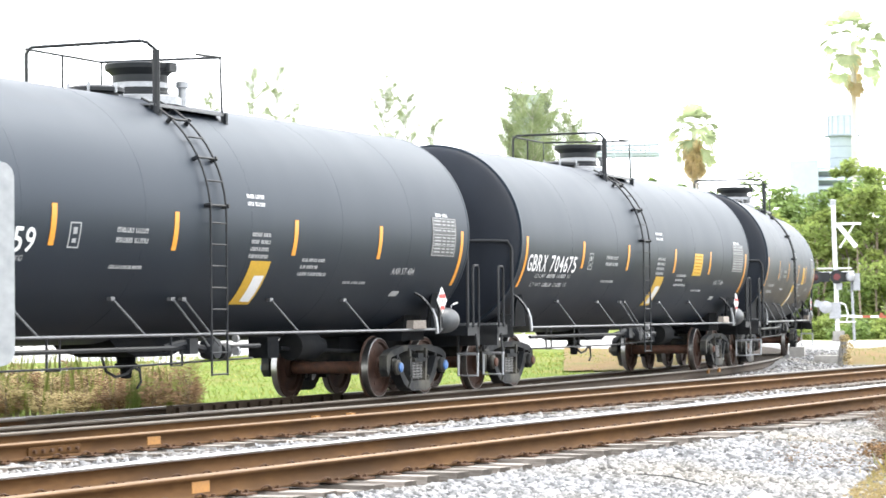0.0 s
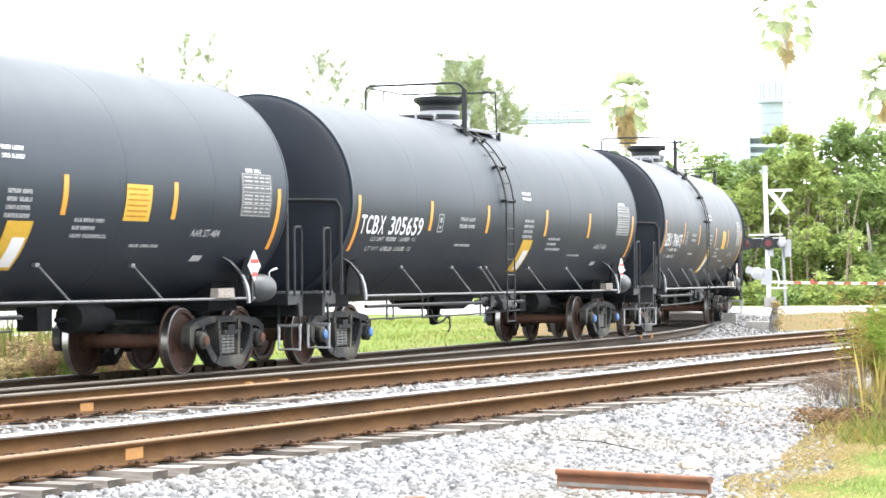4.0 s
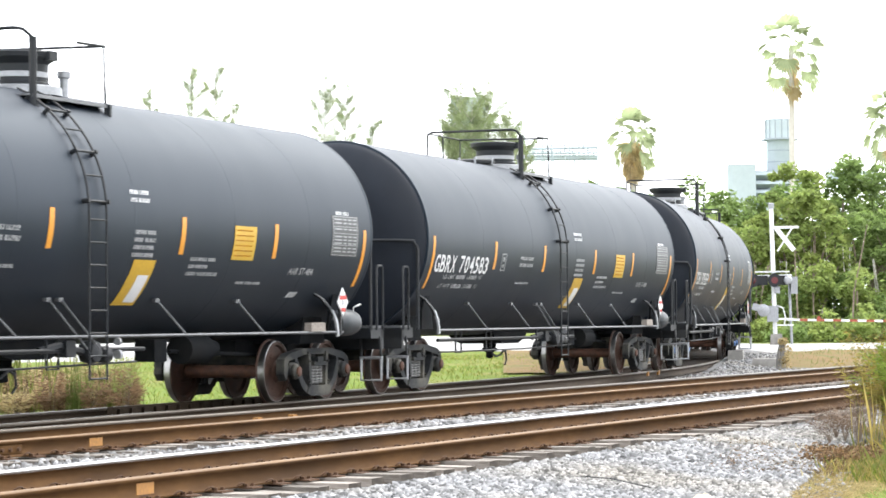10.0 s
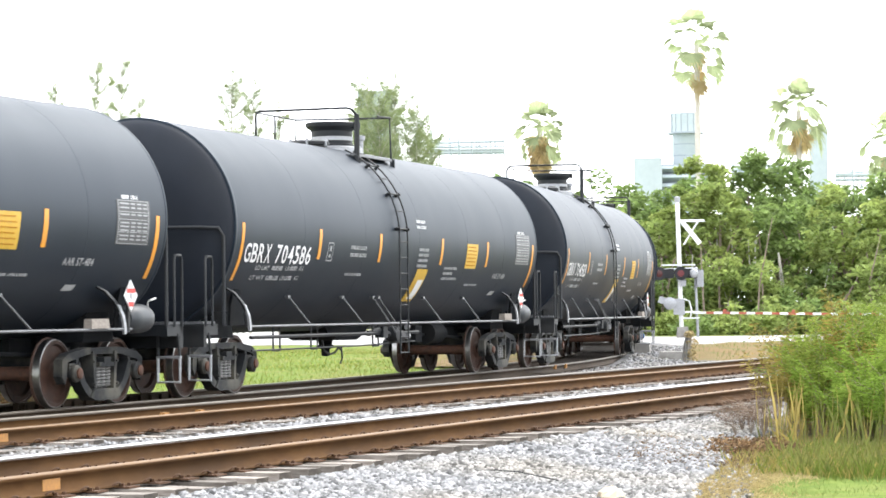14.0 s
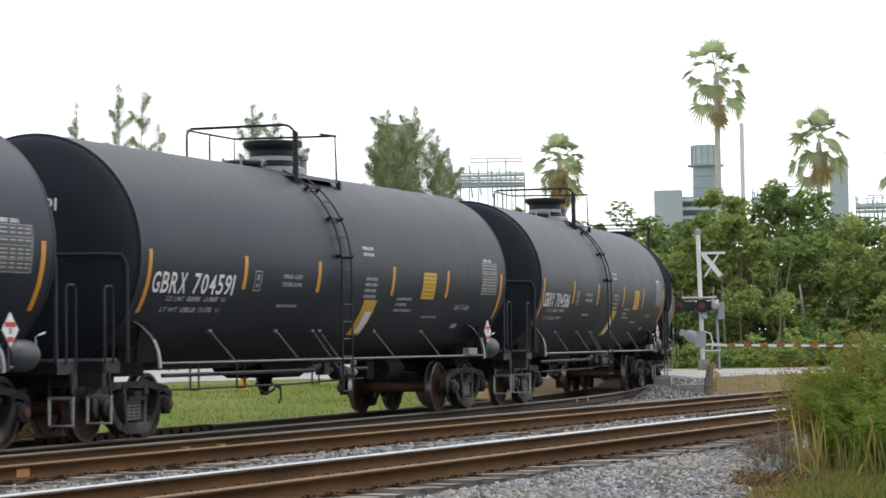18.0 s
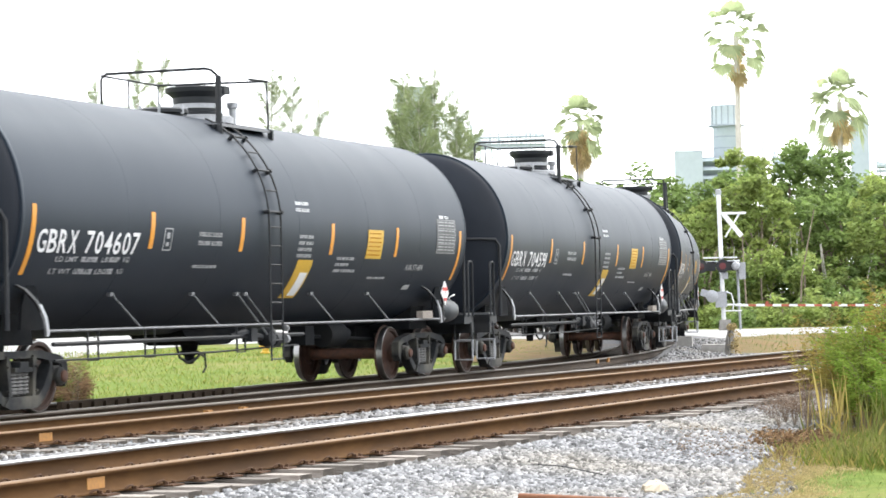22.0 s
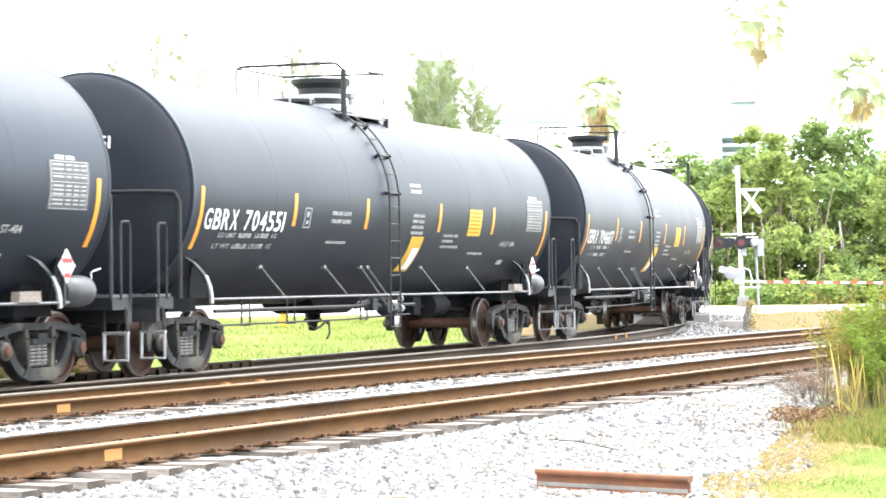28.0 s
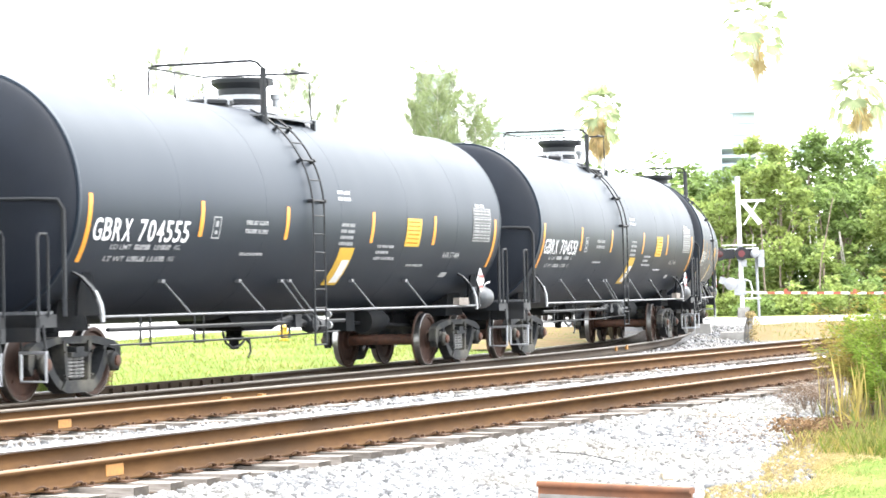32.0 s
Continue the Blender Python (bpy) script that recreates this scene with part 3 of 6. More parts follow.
def side_frame_geo(sy):
    g = Geo()
    y0, y1 = sy * 0.94, sy * 1.07
    a, b = min(y0, y1), max(y0, y1)
    g.prism([(-1.16, 0.64), (-1.0, 0.72), (-0.5, 0.79), (0.5, 0.79), (1.0, 0.72), (1.16, 0.64), (1.16, 0.57), (0.95, 0.62), (0.45, 0.7), (-0.45, 0.7), (-0.95, 0.62), (-1.16, 0.57)], a, b)
    for sx in (-1, 1):
        # pedestal jaws, tension member, column
        g.prism([(sx * x, z) for x, z in ((1.17, 0.62), (1.18, 0.42), (1.1, 0.32), (1.05, 0.42), (1.02, 0.6))][::sx], a, b)
        g.prism([(sx * x, z) for x, z in ((0.79, 0.66), (0.77, 0.46), (0.74, 0.4), (0.71, 0.42), (0.72, 0.68))][::sx], a, b)
        g.prism([(sx * x, z) for x, z in ((0.8, 0.5), (0.72, 0.36), (0.56, 0.2), (0.42, 0.12), (0.3, 0.1), (0.28, 0.19), (0.4, 0.23), (0.54, 0.34), (0.65, 0.5), (0.72, 0.62))][::sx], a - 0.015, b + 0.015)
        g.prism([(sx * x, z) for x, z in ((0.36, 0.74), (0.315, 0.24), (0.25, 0.22), (0.28, 0.74))][::sx], a - 0.025, b + 0.025)
        g.box((sx * 0.89, sy * 0.99, 0.5), (0.2, 0.18, 0.18), taper=0.85)
        g.lathe([(0.02, 0), (0.115, 0), (0.12, sy * 0.02), (0.115, sy * 0.05), (0.085, sy * 0.075), (0.02, sy * 0.08)], 18, "y", (sx * 0.89, sy * 1.09, 0.457))
        for z in (0.3, 0.6):
            g.lathe([(0.004, sy * 0.02), (0.018, sy * 0.018), (0.018, -sy * 0.02)], 8, "y", (sx * 0.33, b + 0.03 if sy > 0 else a - 0.03, z))
    g.prism([(-0.44, 0.13), (-0.3, 0.08), (0.3, 0.08), (0.44, 0.13), (0.34, 0.235), (-0.34, 0.235)], a - 0.04, b + 0.04)
    return g


def spring_geo():
    pts = [(0.066 * math.cos(t * 0.9), 0.066 * math.sin(t * 0.9), 0.25 + t * 0.0064) for t in np.arange(0, 44, 0.75)]
    return Geo().tube(pts, 0.02, 5)


SIDE_ME = {s: side_frame_geo(s).mesh("side_frame", 30) for s in (-1, 1)}
SPRING_ME = spring_geo().mesh("spring", 40)
SPRING_ME.materials.append(M_SPRING)
for s in (-1, 1):
    SIDE_ME[s].materials.append(M_TRUCK)
WEDGE_ME = Geo().box((0, 0, 0.56), (0.42, 0.24, 0.06)).box((0, 0, 0.62), (0.2, 0.26, 0.08)).mesh("friction_wedge", 0)
WEDGE_ME.materials.append(M_TRUCK)
CAP_ME = Geo().lathe([(0.02, 0.0), (0.075, 0.0), (0.075, -0.02), (0.05, -0.035), (0.02, -0.036)], 14, "y").mesh("bearing_cap", 30)
CAP_RED = CAP_ME.copy()
CAP_ME.materials.append(M_BLUE)
CAP_RED.materials.append(M_AXLE)
BOLSTER_ME = Geo().box((0, 0, 0.56), (0.4, 1.9, 0.22)).box((0, 0, 0.72), (0.42, 0.9, 0.14)).box((0, 0, 0.4), (0.2, 1.9, 0.1)).mesh("bolster", 30)
BOLSTER_ME.materials.append(M_TRUCK)
BRAKE_ME = Geo().tube([(-0.38, -0.75, 0.42), (-0.38, 0.75, 0.42)], 0.045, 8).tube([(0.38, -0.75, 0.42), (0.38, 0.75, 0.42)], 0.045, 8).box((-0.42, -0.7525, 0.44), (0.08, 0.12, 0.34)).box((0.42, -0.7525, 0.44), (0.08, 0.12, 0.34)).box((-0.42, 0.7525, 0.44), (0.08, 0.12, 0.34)).box((0.42, 0.7525, 0.44), (0.08, 0.12, 0.34)).mesh("brake_beam", 30)
BRAKE_ME.materials.append(M_TRUCK)


def truck(car, x, blue):
    t = part("truck", BOLSTER_ME, None, car, "grey dusty cast steel truck", at=pose(x, 0, 0))
    for sy in (-1, 1):
        part("side_frame", SIDE_ME[sy], None, t)
        for ox in (-0.15, 0.0, 0.15):
            part("spring", SPRING_ME, None, t, "pale steel coil spring", at=pose(ox, sy * 1.0, 0))
        part("friction_wedge", WEDGE_ME, None, t, at=pose(0, sy * 1.0, 0))
        for sx in (-1, 1):
            part("bearing_cap", CAP_ME if blue else CAP_RED, None, t, "blue round bearing cap" if blue else "rusty round bearing cap", at=pose(sx * 0.89, sy * 1.17, 0.457, 0, 0, 0 if sy < 0 else 180))
    part("brake_beam", BRAKE_ME, None, t)
    sets = []
    for sx in (-1, 1):
        ws = part("wheelset", WHEEL_ME, None, t, "brown steel wheels with bright worn treads", at=pose(sx * 0.89, 0, 0.457))
        sets.append(ws)
    return t, sets


def build_shell_meshes():
    """Meshes that all the cars share."""
    ms = {}
    prof = [(TR - 0.02, -TL), (TR, -TL + 0.02), (TR, TL - 0.02), (TR - 0.02, TL)]
    ms["tank_shell"] = (Geo().lathe(prof, 128, "x", (0, 0, TZ)), M_TANK)
    for s, nm in ((-1, "rear_head"), (1, "front_head")):
        pr = [(TR - 0.025, s * (TL - 0.015))]
        for k in range(1, 13):
            a = math.pi / 2 * k / 12.5
            pr.append(((TR - 0.025) * math.cos(a) ** 0.8, s * (TL - 0.015 + 0.34 * math.sin(a))))
        ms[nm] = (Geo().lathe(pr, 96, "x", (0, 0, TZ)), M_HEAD)
    for s, nm in ((-1, "rear_end_ring"), (1, "front_end_ring")):
        ms[nm] = (Geo().lathe([(TR - 0.004, s * (TL - 0.06)), (TR + 0.004, s * (TL - 0.05)), (TR + 0.006, s * (TL - 0.005)), (TR + 0.001, s * (TL + 0.008)), (TR - 0.03, s * (TL + 0.01))], 128, "x", (0, 0, TZ), caps=False), M_TANK)
    return ms


SHELL = {k: (g.mesh(k, 40), m) for k, (g, m) in build_shell_meshes().items()}
for me, m in SHELL.values():
    me.materials.append(m)
SEAM_ME = Geo().lathe([(TR - 0.004, -0.008), (TR + 0.0014, -0.004), (TR + 0.0014, 0.004), (TR - 0.004, 0.008)], 128, "x", (0, 0, TZ), caps=False).mesh("jacket_seam", 80)
SEAM_ME.materials.append(M_TANK)

CAR_MESHES = {}


def shared(key, build, material, smooth=35):
    if key not in CAR_MESHES:
        me = build().mesh(key.split(":")[0], smooth)
        me.materials.append(material)
        CAR_MESHES[key] = me
    return CAR_MESHES[key]


def stuffed(name, me, material, parent, label=""):
    return tagged(part(name, me, material, parent, label), kind="stuff")


JACK_X = {-1: 7.12, 1: 6.78}


def bracket(x, sy, line, wide):
    """A flat bent strip beside the tank's belly; line: (shift along the car, y, z)."""
    vs = []
    for dx, y, z in line:
        vs += [(x + dx - wide, sy * y, z), (x + dx + wide, sy * y, z), (x + dx + wide, sy * (y - 0.03), z - 0.01), (x + dx - wide, sy * (y - 0.03), z - 0.01)]
    n = len(line) - 1
    fs = [(4 * i + k, 4 * i + (k + 1) % 4, 4 * i + 4 + (k + 1) % 4, 4 * i + 4 + k) for i in range(n) for k in range(4)]
    return Geo().add(vs, fs + [(0, 1, 2, 3), (4 * n + 3, 4 * n + 2, 4 * n + 1, 4 * n)])


TOP = pose(0.12, 0, -0.015)      # where the fittings stand on the shell


def tank_car(number, label, first=False, blue=False, square=True):
    car = thing("tank_car", label, "railway tank car", "tank cars of the train")
    for nm, (me, m) in SHELL.items():
        part("tank_head" if "head" in nm else "end_ring" if "ring" in nm else nm, me, None, car)
    for x in (-5.1, -2.35, 0.42, 3.2, 5.6):
        part("jacket_seam", SEAM_ME, None, car, at=pose(x, 0, 0))
    # amber reflectors on both sides
    for x in (-4.42, -1.59, 1.73, 4.5):
        part("reflector", shared("reflector:%g" % x, lambda: patch(Geo(), x - 0.055, x + 0.055, phi_at(2.08), phi_at(2.56)), M_ORANGE), None, car, "amber reflective stripe")
    for x in (-7.57, 7.57):
        part("reflector", shared("long_reflector:%g" % x, lambda: patch(Geo(), x - 0.05, x + 0.05, phi_at(1.72), phi_at(2.57), n=9), M_ORANGE), None, car, "long amber reflective stripe along the tank's rim")
    if number:
        car_number(car, number)
        head_number(car, number, -0.47 if blue else -0.53)
    # stencilled lines too small to read
    for text, x0, x1, z0, z1 in (("LD LMT", -6.86, -6.3, 1.885, 1.95), ("LB", -5.66, -5.5, 1.89, 1.955), ("KG", -5.08, -4.92, 1.895, 1.96), ("LT WT", -6.92, -6.38, 1.735, 1.8), ("LB", -5.72, -5.56, 1.74, 1.805), ("KG", -5.14, -4.98, 1.745, 1.81), ("AAR ST-484", 5.12, 5.94, 1.865, 1.965)):
        key = "small_lettering:%s%g" % (text, z0)
        if key not in CAR_MESHES:
            CAR_MESHES[key] = lettering(text, x0, x1, z0, z1, M_STENCIL)
        tagged(part("lettering", CAR_MESHES[key], None, car, "small white stencilled letters"), kind="stuff")
    stuffed("stencilling", shared("capacity_lines", lambda: bars(bars(Geo(), -6.2, -5.72, 1.952, 1, 0.065, 0.1, 3, 1, 0.0), -6.28, -5.78, 1.802, 1, 0.065, 0.1, 8, 1, 0.0), M_STENCIL), None, car, "small white stencilled figures")
    stuffed("stencilling", shared("capacity_lines:b", lambda: bars(bars(Geo(), -5.46, -5.12, 1.957, 1, 0.065, 0.1, 3, 1, 0.0), -5.52, -5.18, 1.807, 1, 0.065, 0.1, 8, 1, 0.0), M_STENCIL), None, car, "small white stencilled figures")
    stuffed("stencilling", shared("stencil:a", lambda: bars(Geo(), -3.0, -2.1, 2.33, 2, 0.06, 0.06, 5, 2, 0.2), M_STENCIL), None, car, "small white stencilled lines")
    stuffed("stencilling", shared("stencil:b", lambda: bars(Geo(), 0.45, 1.15, 2.36, 4, 0.05, 0.045, 6, 2, 0.25), M_STENCIL), None, car, "small white stencilled lines")
    stuffed("stencilling", shared("stencil:c", lambda: bars(Geo(), 2.05, 3.0, 2.05, 3, 0.045, 0.05, 7, 3, 0.7), M_STENCIL), None, car, "faint small stencilled lines")
    stuffed("stencilling", shared("stencil:d", lambda: bars(Geo(), 0.32, 0.92, 2.86, 2, 0.05, 0.05, 9, 2, 0.3), M_WHITE), None, car, "small white stencilled lines")
    stuffed("stencilling", shared("stencil:f", lambda: bars(Geo(), 6.55, 7.05, 2.82, 1, 0.05, 0.05, 11, 2, 0.0), M_WHITE), None, car, "short row of white stencilling")
    stuffed("stencilling", shared("stencil:g", lambda: bars(Geo(), -3.0, -2.2, 1.88, 1, 0.04, 0.05, 12, 3, 0.0), M_STENCIL), None, car, "faint small stencilled line")
    stuffed("stencilling", shared("stencil:h", lambda: patch(Geo(), 5.44, 5.72, phi_at(1.545), phi_at(1.62), n=2, slant=0.03), M_STENCIL), None, car, "small pale square mark")
    stuffed("stencilling", shared("stencil:i", lambda: bars(Geo(), 3.6, 4.4, 1.75, 1, 0.035, 0.05, 14, 3, 0.0), M_STENCIL), None, car, "faint small stencilled line")

    def boxed():
        g = Geo()
        a, b = phi_at(2.06), phi_at(2.36)
        patch(g, -4.06, -3.82, a, a + 0.01, n=1), patch(g, -4.06, -3.82, b - 0.01, b, n=1)
        patch(g, -4.06, -4.042, a, b), patch(g, -3.838, -3.82, a, b)
        patch(g, -3.98, -3.9, phi_at(2.12), phi_at(2.17), n=1), patch(g, -3.98, -3.9, phi_at(2.22), phi_at(2.3), n=2)
        return g
    stuffed("stencil_box", shared("stencil_box", boxed, M_STENCIL), None, car, "white outlined stencil box")

    def data():
        g = Geo()
        for z in (2.75, 2.6, 2.5, 2.33, 2.18):
            patch(g, 6.42, 7.3, phi_at(z - 0.008), phi_at(z), 0.009, 1)
        for x in (6.42, 7.28):
            patch(g, x, x + 0.012, phi_at(2.18), phi_at(2.75), 0.009, 3)
        for z in (2.715, 2.66, 2.57, 2.46, 2.41, 2.36, 2.29, 2.24):
            for x0, x1 in ((6.47, 6.72), (6.78, 6.9), (6.96, 7.08), (7.13, 7.25)):
                patch(g, x0, x1, phi_at(z - 0.02), phi_at(z), 0.009, 1)
        return g
    dp = part("data_plate", shared("data_plate", lambda: patch(Geo(), 6.38, 7.34, phi_at(2.16), phi_at(2.76)), M_GREYPLATE), None, car, "grey panel of white ruled data lines")
    stuffed("data_marking", shared("data_lines", data, M_STENCIL), None, dp)
    if square:
        sq = part("yellow_placard", shared("yellow_placard", lambda: patch(Geo(), 3.2, 3.86, phi_at(2.04), phi_at(2.5), 0.007), M_YELLOW), None, car, "square yellow notice panel")
        stuffed("notice_marking", shared("notice_lines", lambda: bars(Geo(), 3.25, 3.81, 2.45, 6, 0.02, 0.048, 15, 2, 0.1, 0.0115), M_AMBERINK), None, sq)
    sh = part("yellow_sheet", shared("yellow_sheet", lambda: patch(Geo(), 0.55, 1.12, phi_at(1.42), phi_at(1.99), 0.007, 7), M_YELLOW), None, car, "tall yellow and white panel curling under the tank")
    part("white_field", shared("white_field", lambda: patch(Geo(), 0.78, 1.06, phi_at(1.46), phi_at(1.8), 0.011, 5), M_WHITE), None, sh)

    # ladder: straight up the side, then curved over the shoulder
    lx0, lx1 = -0.84, -0.42

    def ladder_rails():
        g = Geo()
        for x in (lx0, lx1):
            g.tube([(x, -1.685, 0.5), (x, -1.685, 2.2)] + [on_tank(x, 0.0 + 1.15 * k / 12, 0.065) for k in range(13)], 0.015, 6)
        return g
    lad = part("ladder", shared("ladder", ladder_rails, M_FRAME), None, car, "slim black side ladder curved over the tank")
    for z in [0.52 + 0.275 * k for k in range(8)]:
        part("rung", shared("rung:%g" % z, lambda: Geo().tube([(lx0, -1.685, z), (lx1, -1.685, z)], 0.012, 6), M_FRAME), None, lad)
    for k in range(6):
        p = 0.08 + 0.19 * k
        part("rung", shared("rung:%d" % k, lambda: Geo().tube([on_tank(lx0 - 0.02, p, 0.065), on_tank(lx1 + 0.02, p, 0.065)], 0.012, 6), M_FRAME), None, lad)
        if k in (0, 2, 4, 5):
            part("ladder_clamp", shared("ladder_clamp:%d" % k, lambda: Geo().tube([on_tank(lx0 - 0.06, p, 0.065), on_tank(lx1 + 0.06, p, 0.065)], 0.016, 6).tube([on_tank(lx0 - 0.03, p, 0.1), on_tank(lx0 - 0.03, p, -0.01)], 0.03, 8).tube([on_tank(lx1 + 0.03, p, 0.1), on_tank(lx1 + 0.03, p, -0.01)], 0.03, 8), M_FRAME), None, lad)

    # running pipe along the sill with its struts, both sides
    for sy in (-1, 1):
        pipe = part("side_pipe", shared("side_pipe:%d" % sy, lambda: Geo().tube([(-7.15, sy * 1.5, 1.03), (7.0, sy * 1.5, 1.03)], 0.02, 8), M_PIPE), None, car, "grey steel pipe along the side")
        for x in (-4.57, -2.17, -0.7, -0.41, 2.02, 4.35):
            part("strut", shared("strut:%g:%d" % (x, sy), lambda: Geo().tube([(x + 0.13, sy * 1.5, 0.88) if -1 < x < 0 else (x + 0.02, sy * 1.5, 1.01), (x - 0.42, sy * 1.3, 1.46)], 0.017, 6).box((x - 0.44, sy * 1.27, 1.48), (0.1, 0.06, 0.05)), M_PIPE), None, pipe)
    # underside: stub sills, bolster saddles, brake gear, outlet valve
    for s in (-1, 1):
        part("stub_sill", shared("stub_sill:%d" % s, lambda: Geo().box((s * 7.4, 0, 0.92), (2.9, 0.46, 0.42)), M_MATT, 0), None, car)
        part("saddle", shared("saddle:%d" % s, lambda: Geo().prism([(s * 7.0 - 0.45, 0.86), (s * 7.0 + 0.45, 0.86), (s * 7.0 + 0.3, 1.3), (s * 7.0 - 0.3, 1.3)], -1.0, 1.0), M_MATT, 0), None, car)
        part("end_sill", shared("end_sill:%d" % s, lambda: Geo().box((s * 8.42, 0, 1.0), (0.5, 2.9, 0.16)).box((s * 8.62, 0, 0.9), (0.1, 2.9, 0.3)), M_FRAME, 0), None, car)
        part("coupler", shared("coupler:%d" % s, lambda: Geo().box((s * 8.75, 0, 0.86), (0.7, 0.2, 0.22)).box((s * 8.98, 0.05 * s, 0.86), (0.26, 0.34, 0.3)).box((s * 8.66, 0, 0.86), (0.12, 0.5, 0.4)), M_TRUCK, 0), None, car)
        part("air_hose", shared("air_hose:%d" % s, lambda: Geo().tube([(s * 8.7, -0.35, 0.82), (s * 8.85, -0.36, 0.6), (s * 8.95, -0.3, 0.45), (s * 9.0, -0.2, 0.42)], 0.03, 6), M_FRAME), None, car)
        for sy in (-1, 1):
            jb = part("jacking_bracket", shared("jacking_bracket:%d:%d" % (s, sy), lambda: bracket(s * JACK_X[s], sy, ((-0.42, 1.31, 1.62), (-0.3, 1.4, 1.54), (-0.16, 1.47, 1.4), (-0.06, 1.51, 1.24)), 0.045), M_FRAME, 30), None, car, "black bent steel bracket")
            part("bracket_foot", shared("bracket_foot:%d:%d" % (s, sy), lambda: bracket(s * JACK_X[s], sy, ((-0.13, 1.5, 1.36), (-0.05, 1.53, 1.2), (0.0, 1.53, 1.05), (0.0, 1.53, 0.97)), 0.036), M_STEEL, 30), None, jb, "bright bare steel foot")
            part("gusset", shared("gusset:%d:%d" % (s, sy), lambda: Geo().prism([(s * x, z) for x, z in ((6.85, 1.05), (7.42, 1.05), (7.38, 1.35), (7.15, 1.8), (7.0, 1.5))], sy * 1.3 - 0.02, sy * 1.3 + 0.02), M_MATT, 0), None, car)
            st = part("sill_step", shared("sill_step:%d:%d" % (s, sy), lambda: Geo().tube([(s * 8.5, sy * 1.48, 0.62), (s * 8.5, sy * 1.48, 0.27), (s * 8.5, sy * 1.14, 0.27), (s * 8.5, sy * 1.14, 0.62)], 0.022, 6), M_STEEL, 30), None, car, "pale steel corner step")
            part("tread_bar", shared("tread_bar:%d:%d" % (s, sy), lambda: Geo().tube([(s * 8.5, sy * 1.5, 0.62), (s * 8.5, sy * 1.12, 0.62)], 0.024, 6), M_STEEL, 30), None, st)
            for lo, hi in ((1.48, 1.45), (1.14, 1.14)):
                part("step_hanger", shared("step_hanger:%d:%d:%.2f" % (s, sy, lo), lambda: Geo().tube([(s * 8.5, sy * lo, 0.62), (s * 8.5, sy * hi, 0.95)], 0.02, 6), M_FRAME), None, st, "black step hanger")
            # pale colour carries the bright reflection on the board's top
            part("running_board", shared("running_board:%d:%d" % (s, sy), lambda: Geo().box((s * 8.42, sy * 0.95, 1.1), (0.42, 0.95, 0.035)), M_PIPE, 0), None, car, "pale end running board")
            part("grab_loop", shared("grab_loop:%d:%d" % (s, sy), lambda: Geo().tube([(s * 8.62, sy * 1.46, 1.05), (s * 8.62, sy * 1.46, 1.99), (s * 8.58, sy * 1.46, 2.05), (s * 8.42, sy * 1.46, 2.05), (s * 8.38, sy * 1.46, 1.99), (s * 8.38, sy * 1.46, 1.05)], 0.02, 8), M_FRAME), None, car, "black corner grab loop")
        part("end_handrail", shared("end_handrail:%d" % s, lambda: Geo().tube([(s * 8.05, -1.5, 1.05), (s * 8.05, -1.5, 2.36), (s * 8.07, -1.43, 2.48), (s * 8.2, -1.15, 2.49), (s * 8.36, -0.6, 2.49), (s * 8.42, 0, 2.49), (s * 8.36, 0.6, 2.49), (s * 8.2, 1.15, 2.49), (s * 8.07, 1.43, 2.48), (s * 8.05, 1.5, 2.36), (s * 8.05, 1.5, 1.05)], 0.028, 8), M_FRAME), None, car, "tall black handrail across the end")
    part("equipment_box", shared("equipment_box", lambda: Geo().box((6.06, -1.48, 1.11), (0.5, 0.12, 0.13), taper=0.94), M_TIE, 0), None, car, "small tan box on the side pipe")
    part("release_lever", shared("release_lever", lambda: Geo().tube([(8.08, -1.2, 1.1), (8.08, -1.2, 1.4), (8.12, -1.22, 1.43)], 0.009, 6).tube([(8.1, -1.22, 1.42), (8.22, -1.25, 1.45)], 0.016, 6), M_WHITE), None, car, "white release lever")
    part("hand_brake", shared("hand_brake", lambda: Geo().lathe([(0.2, 0), (0.23, 0.0), (0.23, 0.03), (0.2, 0.03)], 20, "x", (-8.75, 0.75, 1.9)).box((-8.68, 0.75, 1.5), (0.12, 0.3, 0.9)), M_FRAME), None, car)
    part("air_reservoir", shared("air_reservoir", lambda: Geo().lathe([(0.02, 6.98), (0.13, 7.0), (0.18, 7.08), (0.2, 7.2), (0.2, 7.46), (0.18, 7.58), (0.13, 7.66), (0.02, 7.68)], 20, "x", (0, -1.38, 1.17)), M_GREYTANK), None, car, "grey lying air reservoir")
    pl = part("hazard_placard", shared("hazard_placard", lambda: Geo().prism([(6.86, 1.27), (7.05, 1.48), (6.86, 1.69), (6.67, 1.48)], -1.57, -1.555), M_WHITE, 0), None, car, "small white diamond placard with red marks")
    for z, w in ((1.365, 0.055), (1.545, 0.09)):
        part("placard_mark", shared("placard_mark:%g" % z, lambda: Geo().box((6.86, -1.573, z), (w * 2.6, 0.006, 0.06)), M_RED, 0), None, pl)
    part("placard_mark", shared("placard_mark:c", lambda: Geo().box((6.86, -1.573, 1.47), (0.07, 0.006, 0.07)), M_STENCIL, 0), None, pl)
    part("placard_holder", shared("placard_holder", lambda: Geo().box((6.86, -1.52, 1.3), (0.05, 0.04, 0.62)), M_FRAME, 0), None, car)
    part("brake_rod", shared("brake_rod", lambda: Geo().tube([(-6.6, -1.3, 0.86), (1.2, -1.3, 0.86)], 0.03, 6).tube([(-6.6, -1.32, 0.66), (-2.0, -1.32, 0.66), (1.0, -1.3, 0.7)], 0.014, 6), M_FRAME), None, car, "thin black brake rods")
